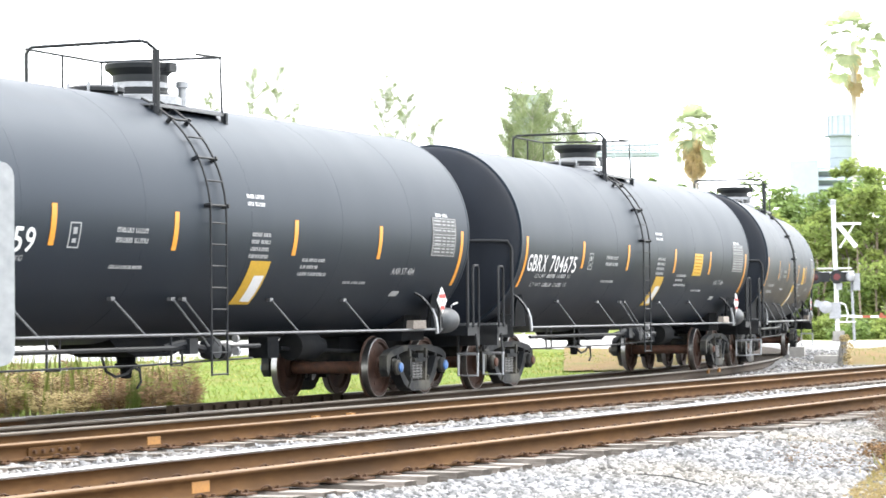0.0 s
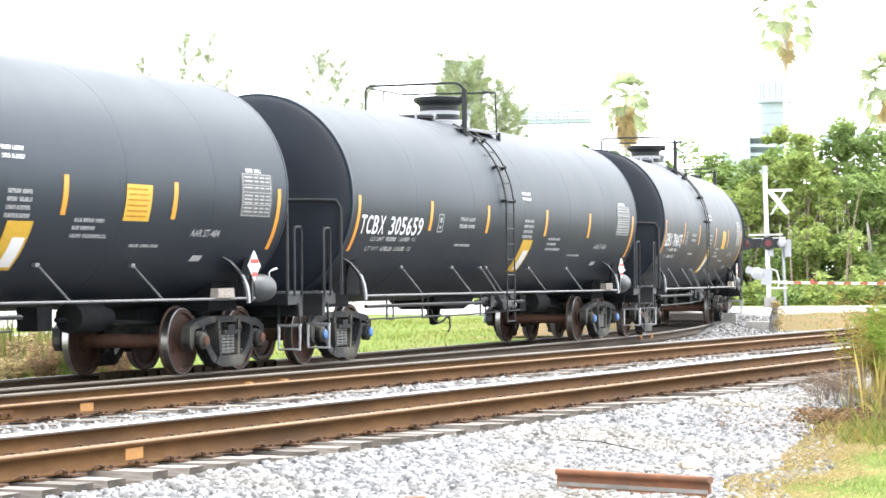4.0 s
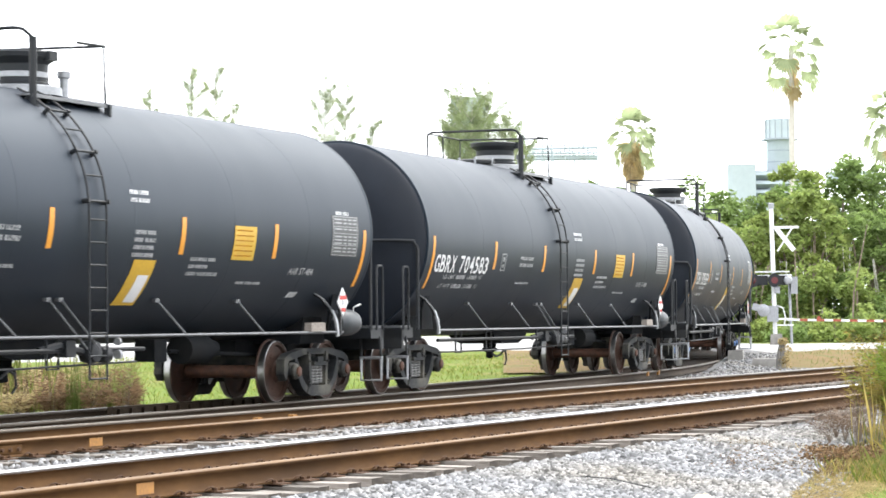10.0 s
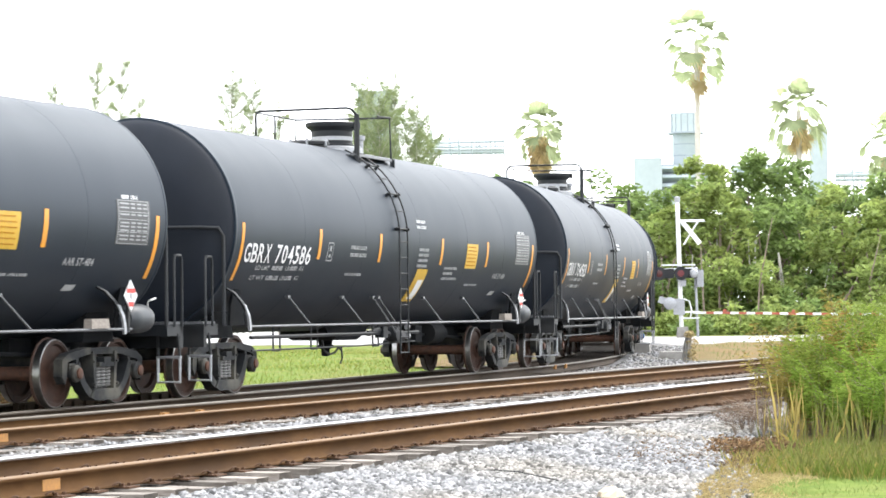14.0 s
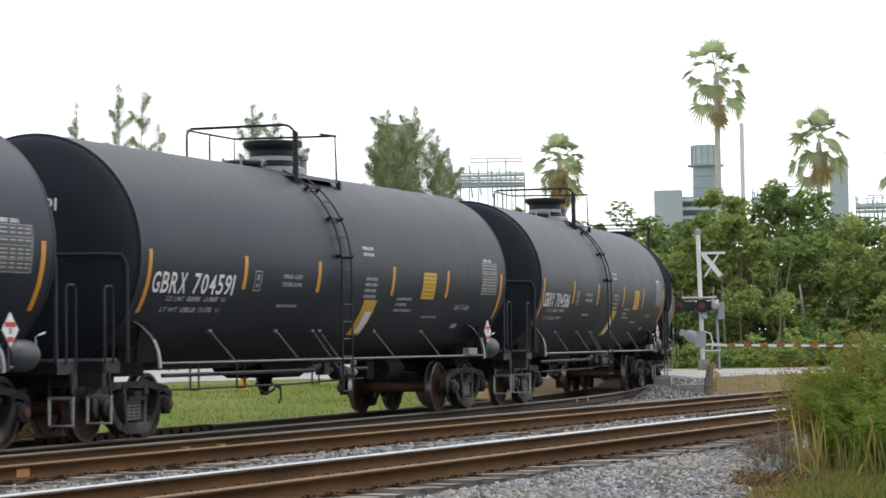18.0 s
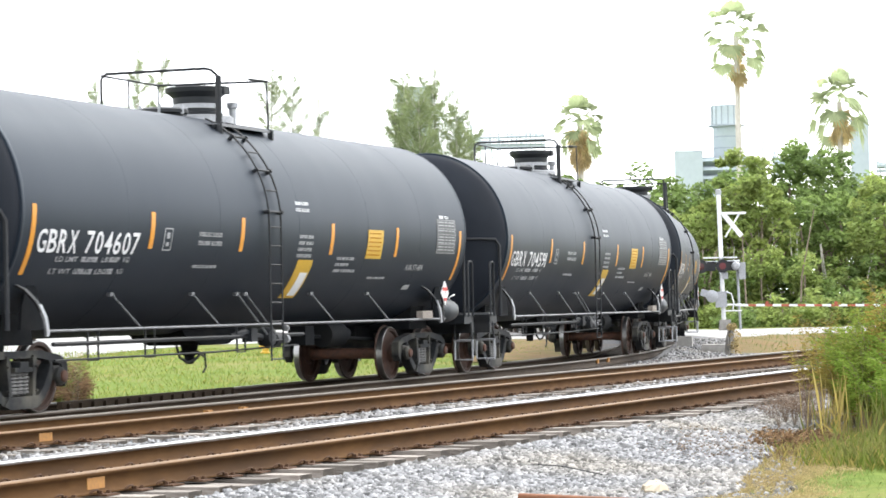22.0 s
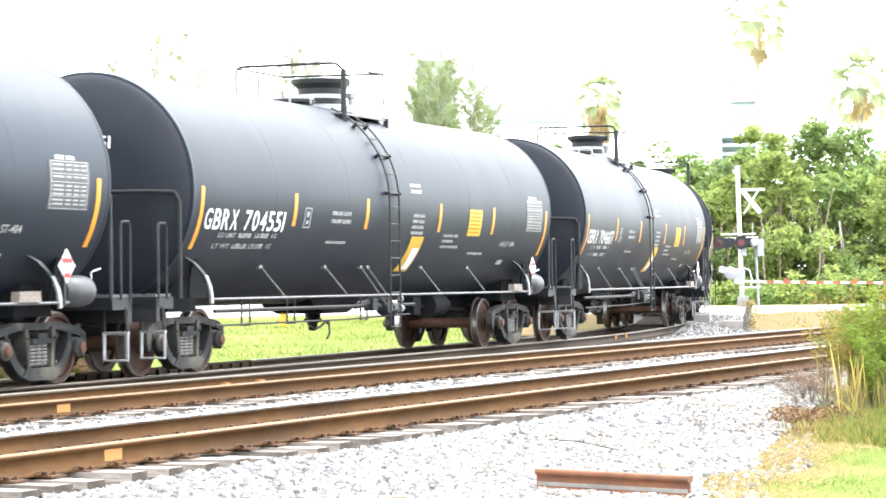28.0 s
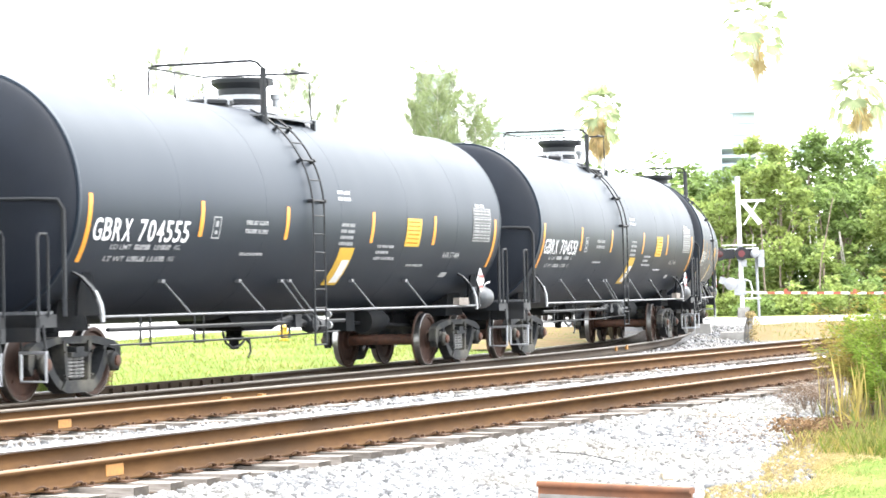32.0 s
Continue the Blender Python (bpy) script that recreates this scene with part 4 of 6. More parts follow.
    for x in (-5.7, -4.1, -1.2):
        part("rod_hanger", shared("rod_hanger:%g" % x, lambda: Geo().tube([(x, -1.3, 1.02), (x, -1.3, 0.64), (x + 0.28, -1.3, 0.64), (x + 0.28, -1.3, 1.02)], 0.016, 6), M_FRAME), None, car)
    part("valve_pipe", shared("valve_pipe", lambda: Geo().tube([(-1.3, -1.25, 0.86), (-0.9, -1.3, 0.92), (-0.5, -1.3, 0.86), (-0.1, -1.28, 0.8), (0.3, -1.2, 0.86)], 0.05, 7).lathe([(0.02, -0.12), (0.13, -0.1), (0.15, 0.0), (0.13, 0.1), (0.02, 0.12)], 14, "y", (-0.2, -1.32, 0.84)).lathe([(0.02, -0.1), (0.1, -0.08), (0.11, 0.08), (0.02, 0.1)], 12, "x", (0.15, -1.3, 0.8)).box((-0.75, -1.3, 0.88), (0.22, 0.16, 0.2)), M_FRAME), None, car, "black piping at the ladder foot")
    part("valve_cap", shared("valve_cap", lambda: Geo().lathe([(0.02, 0), (0.06, 0), (0.06, 0.06), (0.02, 0.07)], 10, "x", (0.4, -1.36, 0.8)).lathe([(0.02, 0), (0.05, 0), (0.05, 0.05), (0.02, 0.06)], 10, "x", (0.36, -1.38, 0.96)), M_STEEL), None, car, "pale valve caps")
    part("outlet_valve", shared("outlet_valve", lambda: Geo().lathe([(0.42, 1.1), (0.4, 1.0), (0.24, 0.9), (0.15, 0.82), (0.12, 0.66), (0.15, 0.65), (0.15, 0.6), (0.08, 0.58), (0.07, 0.46), (0.02, 0.45)], 18, "z", (-0.1, 0, 0)).prism([(-1.3, 1.0), (0.9, 1.0), (0.75, 0.86), (0.3, 0.74), (-0.55, 0.74), (-1.1, 0.86)], -0.45, 0.45), M_MATT), None, car, "black bottom outlet with its skid")
    part("valve_chain", shared("valve_chain", lambda: Geo().tube([(-1.55, -0.5, 0.75), (-1.45, -0.5, 0.58), (-1.2, -0.5, 0.5), (-0.95, -0.5, 0.53), (-0.75, -0.5, 0.62), (-0.6, -0.5, 0.56)], 0.02, 5).tube([(-0.62, -0.5, 0.62), (-0.58, -0.5, 0.42), (-0.68, -0.5, 0.34)], 0.018, 5), M_FRAME), None, car)
    part("brake_cylinder", shared("brake_cylinder", lambda: Geo().lathe([(0.02, 1.6), (0.2, 1.62), (0.2, 2.3), (0.14, 2.34), (0.12, 2.6), (0.02, 2.62)], 16, "x", (1.6, -0.75, 0.82)).box((2.4, -0.75, 0.82), (0.35, 0.3, 0.3)).tube([(2.9, -0.75, 0.8), (6.2, -0.5, 0.7)], 0.03, 6), M_MATT), None, car, "black brake cylinder and valve")
    # fittings on top
    for sy in (-1, 1):
        # sunlit edges of the walkway are given by a paler material
        part("top_walkway", shared("top_walkway:%d" % sy, lambda: Geo().box((-0.05, sy * 0.75, 4.0), (1.95, 0.36, 0.025)).box((-0.05, sy * 0.93, 3.985), (1.95, 0.015, 0.035)), M_PIPE, 0), None, car, at=TOP, label="narrow worn steel walkway on the tank top")
        for x, h in ((0.84, 0.3), (-0.95, 0.2)):
            part("walkway_bracket", shared("walkway_bracket:%d:%g" % (sy, x), lambda: Geo().box((x, sy * 0.94, 3.86), (0.055, 0.055, h)), M_FRAME, 0), None, car, at=TOP)
    base = part("fitting_plate", shared("fitting_plate", lambda: Geo().lathe([(0.55, 4.1), (0.55, 4.2), (0.52, 4.22), (0.02, 4.23)], 28, "z", (0.2, 0, 0)), M_STEEL), None, car, at=TOP, label="bright round plate under the housing")
    dome = part("protective_housing", shared("protective_housing", lambda: Geo().lathe([(0.4, 4.2), (0.4, 4.26), (0.37, 4.28), (0.37, 4.5), (0.4, 4.53), (0.47, 4.58), (0.48, 4.64), (0.46, 4.66), (0.02, 4.68)], 32, "z", (0.2, 0, 0)), M_FRAME), None, car, at=TOP, label="black round valve housing with a flared lid")
    part("housing_band", shared("housing_band", lambda: Geo().lathe([(0.375, 4.33), (0.378, 4.33), (0.378, 4.4), (0.375, 4.4)], 32, "z", (0.2, 0, 0), caps=False), M_STEEL), None, dome, "pale worn band")
    part("hinge", shared("hinge", lambda: Geo().box((0.2, -0.46, 4.6), (0.2, 0.1, 0.12)), M_FRAME, 0), None, dome)
    man = part("manway", shared("manway", lambda: Geo().lathe([(0.3, 4.08), (0.3, 4.18), (0.37, 4.19), (0.37, 4.24), (0.3, 4.27), (0.02, 4.28)], 28, "z", (-0.95, 0, 0)), M_FRAME), None, car, at=TOP, label="black manway lid")
    for k in range(6):
        a = math.pi * k / 3 + 0.3
        part("eye_bolt", shared("eye_bolt:%d" % k, lambda: Geo().tube([(-0.95 + 0.36 * math.cos(a), 0.36 * math.sin(a), 4.17), (-0.95 + 0.36 * math.cos(a), 0.36 * math.sin(a), 4.3)], 0.025, 6), M_STEEL), None, man)
    part("top_valve", shared("top_valve", lambda: Geo().lathe([(0.06, 4.1), (0.06, 4.36), (0.09, 4.37), (0.09, 4.45), (0.03, 4.46)], 12, "z", (0.72, -0.35, 0)), M_STEEL), None, car, at=TOP, label="pale valve beside the housing")
    rl = part("platform_railing", shared("platform_railing", lambda: Geo().tube([(-1.18, 0.9, 4.0), (-1.18, 0.9, 4.72), (-1.18, 0.83, 4.8), (-1.18, -0.8, 4.8), (-1.14, -0.88, 4.78), (-1.0, -0.92, 4.7), (-0.98, -0.92, 4.55)], 0.022, 8), M_FRAME), None, car, at=TOP, label="thin black safety railing round the platform")
    part("corner_post", shared("corner_post", lambda: Geo().tube([(-0.98, -0.92, 3.82), (-0.98, -0.92, 4.7)], 0.05, 8), M_FRAME, 0), None, rl)
    part("rail_bar", shared("rail_bar:a", lambda: Geo().tube([(0.7, 0.9, 4.0), (0.7, 0.9, 4.78), (0.78, -0.9, 4.76), (0.8, -0.92, 3.8)], 0.02, 8), M_FRAME), None, rl)
    part("rail_bar", shared("rail_bar:b", lambda: Geo().tube([(-1.18, 0.9, 4.78), (0.7, 0.9, 4.78)], 0.016, 6), M_FRAME), None, rl)
    part("rail_bar", shared("rail_bar:c", lambda: Geo().tube([(0.1, -0.91, 4.74), (0.8, -0.91, 4.76)], 0.018, 6), M_FRAME), None, rl)
    part("rail_bar", shared("rail_bar:d", lambda: Geo().tube([(-0.3, 0.9, 4.0), (-0.3, 0.9, 4.78)], 0.016, 6), M_FRAME), None, rl)
    wheels = []
    trucks = []
    for x in (-7.0, 7.0):
        t, sets = truck(car, x, blue)
        trucks.append(t)
        wheels += sets
    return car, trucks, wheels


# order from the head of the train backwards; offset of each car's middle along the line
CARS = []
for k, (num, blue, sq) in enumerate((("", False, True), ("GBRX 704675", False, True), ("TCBX 305659", True, False), ("GBRX 704583", False, True), ("GBRX 704586", False, True), ("GBRX 704591", False, True), ("GBRX 704607", False, True), ("GBRX 704551", False, True), ("GBRX 704555", False, True), ("", False, True))):
    lab = "black railway tank car with amber side stripes" + (", white number " + num if num else "")
    CARS.append((tank_car(num, lab, blue=blue, square=sq), (3 - k) * 18.0))

# ---------------------------------------------------------------- plants
def leaf_cloud(n, centres, size, rnd, squash=0.8, droop=0.2):
    """Leaf quads scattered over clumps given as (centre, radius)."""
    g = Geo()
    for _ in range(n):
        c, r = centres[rnd.randrange(len(centres))]
        d = Vector((rnd.gauss(0, 1), rnd.gauss(0, 1), rnd.gauss(0, 1))).normalized() * r * rnd.uniform(0.55, 1.05)
        d.z *= squash
        p = Vector(c) + d
        a = Vector((rnd.uniform(-1, 1), rnd.uniform(-1, 1), rnd.uniform(-0.7, 0.4))).normalized()
        b = a.cross(Vector((rnd.uniform(-1, 1), rnd.uniform(-1, 1), rnd.uniform(-1, 1)))).normalized()
        s = size * rnd.uniform(0.6, 1.3)
        g.add([p - a * s, p + b * s * 0.42, p + a * s, p - b * s * 0.42], [(0, 1, 2, 3)])
    return g


def broad_tree(name, label, x, y, h, w, seed, leaf, n=2600, z0=0.0, size=0.28, low=0.15):
    rnd = random.Random(seed)
    t = thing(name, label, "tree", "trees by the crossing", pose(x, y, z0))
    g = Geo()
    tips = []
    g.tube([(0, 0, -0.3), (0.1 * w * rnd.uniform(-1, 1), 0, h * 0.3), (0.15 * w * rnd.uniform(-1, 1), 0.05 * w, h * 0.75)], 0.1, 7, radii=[0.022 * h, 0.016 * h, 0.006 * h])
    for k in range(9):
        a = rnd.uniform(0, 2 * math.pi)
        z1 = h * rnd.uniform(0.15, 0.5)
        tip = Vector((math.cos(a) * w * rnd.uniform(0.3, 0.5), math.sin(a) * w * rnd.uniform(0.3, 0.5), z1 + h * rnd.uniform(0.15, 0.4)))
        g.tube([(0, 0, z1), tip * 0.55 + Vector((0, 0, z1 * 0.5)), tip], 0.05, 5, radii=[0.009 * h, 0.006 * h, 0.003 * h])
        tips.append(tip)
    part("trunk", g, M_BARK, t)
    cl = [(p, w * rnd.uniform(0.1, 0.2)) for p in tips]
    for k in range(34):
        a, rr = rnd.uniform(0, 2 * math.pi), w * 0.52 * math.sqrt(rnd.uniform(0, 1))
        zz = h * (low + (0.95 - low) * rnd.uniform(0, 1) ** 0.85)
        f = 1 - 0.6 * max(0, (zz / h - 0.5) / 0.5)
        cl.append(((math.cos(a) * rr * f, math.sin(a) * rr * f, zz), w * rnd.uniform(0.06, 0.15)))
    for k in range(3):
        st = Vector((rnd.uniform(-0.4, 0.4) * w, rnd.uniform(-0.5, -0.2) * w, 0))
        part("stem", Geo().tube([st, st + Vector((rnd.uniform(-0.7, 0.7), 0, h * 0.3)), st + Vector((rnd.uniform(-1.2, 1.2), 0, h * 0.6))], 0.05, 5, radii=[0.07, 0.05, 0.025]), M_TRUNK, t, "pale bare stem")
    part("crown", leaf_cloud(n, cl, size, rnd), leaf, t, smooth=0)
    return t


def pine_tree(x, y, h, w, seed, z0=0.0, lean=0.0):
    """A wispy casuarina: slim upswept limbs with gaps between them, each a plume of fine drooping needles."""
    rnd = random.Random(seed)
    t = thing("casuarina_tree", "tall slim wispy grey-green casuarina beyond the train", "tree", "wispy trees", pose(x, y, z0))
    wood, cl = Geo(), Geo()
    wood.tube([(0, 0, -0.3), (lean * 0.4, 0, h * 0.5), (lean, 0, h * 0.97)], 0.1, 7, radii=[0.006 * h, 0.0045 * h, 0.0012 * h])

    def plume(base, tip, n, spread):
        bow = (tip - base).cross(Vector((0, 0, 1)))
        mid = base.lerp(tip, 0.5) + bow * rnd.uniform(-0.12, 0.12) + Vector((0, 0, -0.06 * (tip - base).length))
        wood.tube([base, mid, tip], 0.02, 4, cap=False, radii=[0.03, 0.02, 0.006])
        for _ in range(n):
            q = rnd.random() ** 0.8
            c = base * (1 - q) ** 2 + mid * 2 * q * (1 - q) + tip * q * q
            wide = spread * (0.25 + math.sin(math.pi * min(1, q * 0.85 + 0.12)))
            p = c + Vector((rnd.gauss(0, 1), rnd.gauss(0, 1), rnd.gauss(0, 0.8))) * wide * 0.5
            d = ((tip - base).normalized() * 0.9 + Vector((rnd.uniform(-0.8, 0.8), rnd.uniform(-0.8, 0.8), rnd.uniform(-0.9, 0.5)))).normalized()
            sd = d.orthogonal().normalized() * 0.016
            e = d * rnd.uniform(0.14, 0.36)
            cl.add([p, p + e * 0.5 + sd, p + e, p + e * 0.5 - sd], [(0, 1, 2, 3)])

    limbs = int(9 + 13 * w)
    for k in range(limbs):
        f = 0.4 + 0.57 * (k + rnd.random()) / limbs
        a = k * 2.4 + rnd.uniform(-0.6, 0.6)
        ln = w * (1.12 - f) * rnd.uniform(1.1, 2.6) + rnd.uniform(0.35, 0.75)
        up = rnd.uniform(0.8, 1.7)
        lx = lean * (f * 0.8 if f < 0.5 else 0.4 + 0.6 * (f - 0.5) / 0.5)
        base = Vector((lx, 0, h * f * 0.97))
        tip = base + Vector((math.cos(a), math.sin(a), up)).normalized() * ln
        tip.z = min(tip.z, h + 0.15)
        plume(base, tip, int(150 + 190 * ln), 0.1 + 0.12 * ln)
    plume(Vector((lean * 0.85, 0, h * 0.86)), Vector((lean * 1.05 + rnd.uniform(-0.2, 0.25), 0, h + rnd.uniform(0, 0.3))), 420, 0.22)
    part("trunk", wood, M_TRUNK, t)
    part("crown", cl, M_PINE, t, smooth=0)
    return t


def fan_leaf(g, base, way, stalk, size, rnd, hang):
    """One fan frond: a bowed stalk and a pleated fan with a webbed middle and split tips; hang 0 stands up, 1 hangs down."""
    way = Vector(way).normalized()
    side = way.cross(Vector((0, 0, 1)))
    side = side.normalized() if side.length > 0.05 else Vector((rnd.uniform(-1, 1), rnd.uniform(-1, 1), 0)).normalized()
    hub = base + way * stalk + Vector((0, 0, -0.12 * stalk * hang))
    out = (way * (1 - hang) + Vector((way.x * 0.25, way.y * 0.25, -1)) * hang).normalized()
    up = side.cross(out).normalized()
    mid = base.lerp(hub, 0.5) + Vector((0, 0, 0.1 * stalk))
    for p, q in ((base, mid), (mid, hub)):
        g.add([p - side * 0.025, p + side * 0.025, q + side * 0.02, q - side * 0.02], [(0, 1, 2, 3)])
    n = 15
    tw = rnd.uniform(-0.6, 0.6)
    s2 = (side * math.cos(tw) + up * math.sin(tw)).normalized()
    u2 = s2.cross(out).normalized()
    rim = []
    for k in range(2 * n + 1):
        a = radians(-108 + 216 * k / (2 * n))
        d = out * math.cos(a) + s2 * math.sin(a)
        r = size * (1 - 0.16 * abs(a) / 2.2) * (rnd.uniform(0.8, 1.2) if k % 2 else 0.5)
        fold = u2 * size * (0.04 if k % 2 else -0.03) + u2 * 0.18 * size * abs(math.sin(a)) ** 2
        rim.append(hub + d * r + fold + Vector((0, 0, -(0.36 if k % 2 else 0.06) * size * rnd.uniform(0.5, 1.3) * (0.35 + 0.65 * min(1, 2.2 * hang + 0.25)))))
    g.add([hub] + rim, [(0, k, k + 1) for k in range(1, 2 * n + 1)])


def fan_palm(x, y, h, size, seed, z0=0.0, up=6, side=8, hanging=9, n_dry=10, stalk=1.25, skirt=1.2):
    """h is the height of the hub; a sheaf of upright fans, fans out to the sides, hanging fans and a dry skirt."""
    rnd = random.Random(seed)
    t = thing("fan_palm", "tall fan palm with a skirt of dry fronds", "palm tree", "palm trees", pose(x, y, z0))
    part("trunk", Geo().tube([(0, 0, -0.3), (0.05, 0, h * 0.5), (0, 0, h)], 0.1, 10, radii=[0.26, 0.19, 0.16]), M_TRUNK, t, "pale slender trunk")
    green, dry = Geo(), Geo()

    def ring(g, n, e0, e1, stalk, size, hang, drop):
        for k in range(n):
            el = radians(rnd.uniform(e0, e1))
            a = 2 * math.pi * k / n + rnd.uniform(-0.5, 0.5)
            fan_leaf(g, Vector((0, 0, h - rnd.uniform(0, drop))), (math.cos(a) * math.cos(el), math.sin(a) * math.cos(el), math.sin(el)), stalk * rnd.uniform(0.8, 1.15), size * rnd.uniform(0.85, 1.15), rnd, hang * rnd.uniform(0.8, 1.0))
    n = up + side + hanging
    for k in range(n):
        f = (k + rnd.uniform(0, 0.8)) / n
        el = radians(86 - 138 * f)
        a = k * 2.4 + rnd.uniform(-0.3, 0.3)
        fan_leaf(green, Vector((0, 0, h - 0.6 * f * f)), (math.cos(a) * math.cos(el), math.sin(a) * math.cos(el), math.sin(el)), stalk * rnd.uniform(0.75, 1.1), size * rnd.uniform(0.8, 1.15), rnd, min(1, max(0.03, 1.5 * f - 0.25)))
    ring(dry, n_dry, -84, -48, 0.55, size * 0.8, 1.0, skirt)
    part("crown", green, M_PALM, t, "green fan fronds", smooth=0)
    part("dry_skirt", dry, M_PALMDRY, t, "hanging straw-brown dry fronds", smooth=0)
    return t


def at_view(az, dist):
    """A spot on the ground in a direction from the camera's stand, in degrees and metres."""
    a = radians(az)
    return math.cos(a) * dist, math.sin(a) * dist


def blades(name, label, material, spots, count, high, width, seed, lean=0.35, category="grass", lift=-0.02):
    """Grass blades as one mesh: spots are (x, y, spread)."""
    rnd = random.Random(seed)
    g = Geo()
    for _ in range(count):
        x, y, sp = spots[rnd.randrange(len(spots))]
        x += rnd.gauss(0, sp)
        y += rnd.gauss(0, sp)
        z = ground_z(x, y) + lift
        h = high * rnd.uniform(0.45, 1.15)
        a = rnd.uniform(0, 2 * math.pi)
        dx, dy = math.cos(a), math.sin(a)
        l = lean * h * rnd.uniform(0.2, 1.3)
        w = width * rnd.uniform(0.6, 1.3)
        g.add([(x - dy * w, y + dx * w, z), (x + dy * w, y - dx * w, z), (x + dx * l * 0.4 + dy * w * 0.6, y + dy * l * 0.4 - dx * w * 0.6, z + h * 0.6), (x + dx * l, y + dy * l, z + h), (x + dx * l * 0.4 - dy * w * 0.6, y + dy * l * 0.4 + dx * w * 0.6, z + h * 0.6)], [(0, 1, 2, 3, 4)])
    return tagged(part(name, g, material, smooth=0), label, category, kind="stuff")


# ---------------------------------------------------------------- beyond the train


def plant_block(name, label, az0, az1, top_el, dist, deep, material, category="building", bottom=-0.4):
    a = radians((az0 + az1) / 2)
    w = dist * math.tan(radians(abs(az1 - az0)))
    top = EYE.z + dist * math.tan(radians(top_el))
    t = thing(name, label, category, "power plant", pose(math.cos(a) * dist, math.sin(a) * dist, 0, 0, 0, math.degrees(a)))
    part("wall", Geo().box((deep / 2, 0, (top + bottom) / 2), (deep, w, top - bottom)), material, t, smooth=0)
    return t, w, top



def beyond():
    rnd = random.Random(5)
    # power plant, pale blue-grey blocks
    d = 240.0
    w, top, fl = d * math.tan(radians(17.13 - 16.46)), EYE.z + d * math.tan(radians(4.53)), EYE.z + d * math.tan(radians(4.07))
    t = thing("stack_house", "short pale blue-grey round stack of a power plant", "chimney stack", "power plant", pose(*at_view(16.8, d), 0))
    r = w / 2
    part("drum", Geo().lathe([(r * 0.9, -0.4), (r * 0.9, fl - 0.2), (r * 1.0, fl), (r * 0.98, fl + 0.2), (r * 0.97, top), (r * 0.9, top), (r * 0.88, top - 0.3), (0.05, top - 0.3)], 28), M_PLANT, t)
    part("flange", Geo().lathe([(r * 0.95, fl - 0.12), (r * 1.25, fl - 0.1), (r * 1.25, fl + 0.06), (r * 0.95, fl + 0.1)], 28, caps=False), M_PLANTDK, t)
    for k in range(14):
        a = 2 * math.pi * k / 14
        part("rib", Geo().box((math.cos(a) * r * 0.985, math.sin(a) * r * 0.985, (fl + top) / 2), (0.09, 0.09, top - fl - 0.1)), M_PLANTDK, t, smooth=0)
    for z in (fl - 1.1, fl - 2.2):
        part("hoop", Geo().lathe([(r * 0.9, z - 0.05), (r * 0.925, z - 0.04), (r * 0.925, z + 0.04), (r * 0.9, z + 0.05)], 28, caps=False), M_PLANTDK, t)
    t, w, top = plant_block("louvred_block", "pale concrete plant block with dark louvre slots", 18.0, 17.35, 3.52, 235, 8, M_PLANT)
    t2, w2, top2 = plant_block("louvre_tower", "stack of pale louvres beside the plant block", 17.35, 16.3, 3.36, 238, 6, M_PLANTDK)
    for k in range(7):
        part("louvre", Geo().box((-0.4, 0, top2 - 0.5 - k * 0.85), (0.9, w2, 0.32), Matrix.Rotation(radians(25), 3, "Y")), M_PLANT, t2, smooth=0)
    plant_block("plant_block", "pale grey plant block behind the wispy trees", 24.38, 23.57, 5.15, 250, 8, M_PLANT)
    plant_block("plant_block", "pale grey plant block behind a palm", 13.98, 13.56, 4.14, 250, 8, M_PLANT)
    # wall is white to burn out like the overexposed area under the roof line
    plant_block("white_building", "building with a flat top beyond the train, wall coloured white for the glare", 37.6, 35.45, 6.62, 150, 12, M_WHITE)
    ch = thing("chimney", "slender pale steel chimney", "chimney", "power plant", pose(*at_view(15.96, 250), 0))
    part("shaft", Geo().tube([(0, 0, -0.4), (0, 0, EYE.z + 250 * math.tan(radians(5.02)))], 0.22, 10), M_WHITE, ch)

    def rack(az0, az1, el0, el1, dist, cols, label, seed):
        rr = random.Random(seed)
        a = radians((az0 + az1) / 2)
        w = dist * math.tan(radians(az0 - az1))
        z0, z1 = EYE.z + dist * math.tan(radians(el0)), EYE.z + dist * math.tan(radians(el1))
        t = thing("pipe_rack", label, "pipe rack", "power plant", pose(math.cos(a) * dist, math.sin(a) * dist, 0, 0, 0, math.degrees(a)))
        for k in range(cols):
            y = -w / 2 + w * k / (cols - 1)
            for d in (0, 3.5):
                zt = z1 if k in (2, cols - 1, cols // 2) else z0 + (z1 - z0) * rr.uniform(0.3, 0.6)
                part("column", Geo().box((d, y, (zt - 0.4) / 2), (0.09, 0.09, zt + 0.4)), M_PLANT, t, smooth=0)
        part("beam", Geo().box((0, -w * 0.12, z1), (0.08, w * 0.72, 0.09)), M_PLANT, t, smooth=0)
        part("beam", Geo().box((3.5, -w * 0.12, z1 - 0.06), (0.08, w * 0.72, 0.09)), M_PLANT, t, smooth=0)
        for z in (z0, z0 + (z1 - z0) * 0.25, z0 + (z1 - z0) * 0.45):
            part("beam", Geo().box((0, 0, z), (0.09, w, 0.1)), M_PLANT, t, smooth=0)
            part("beam", Geo().box((3.5, 0, z), (0.09, w, 0.1)), M_PLANT, t, smooth=0)
        for k in range(7):
            z = z0 + (z1 - z0) * rr.uniform(0.0, 0.5)
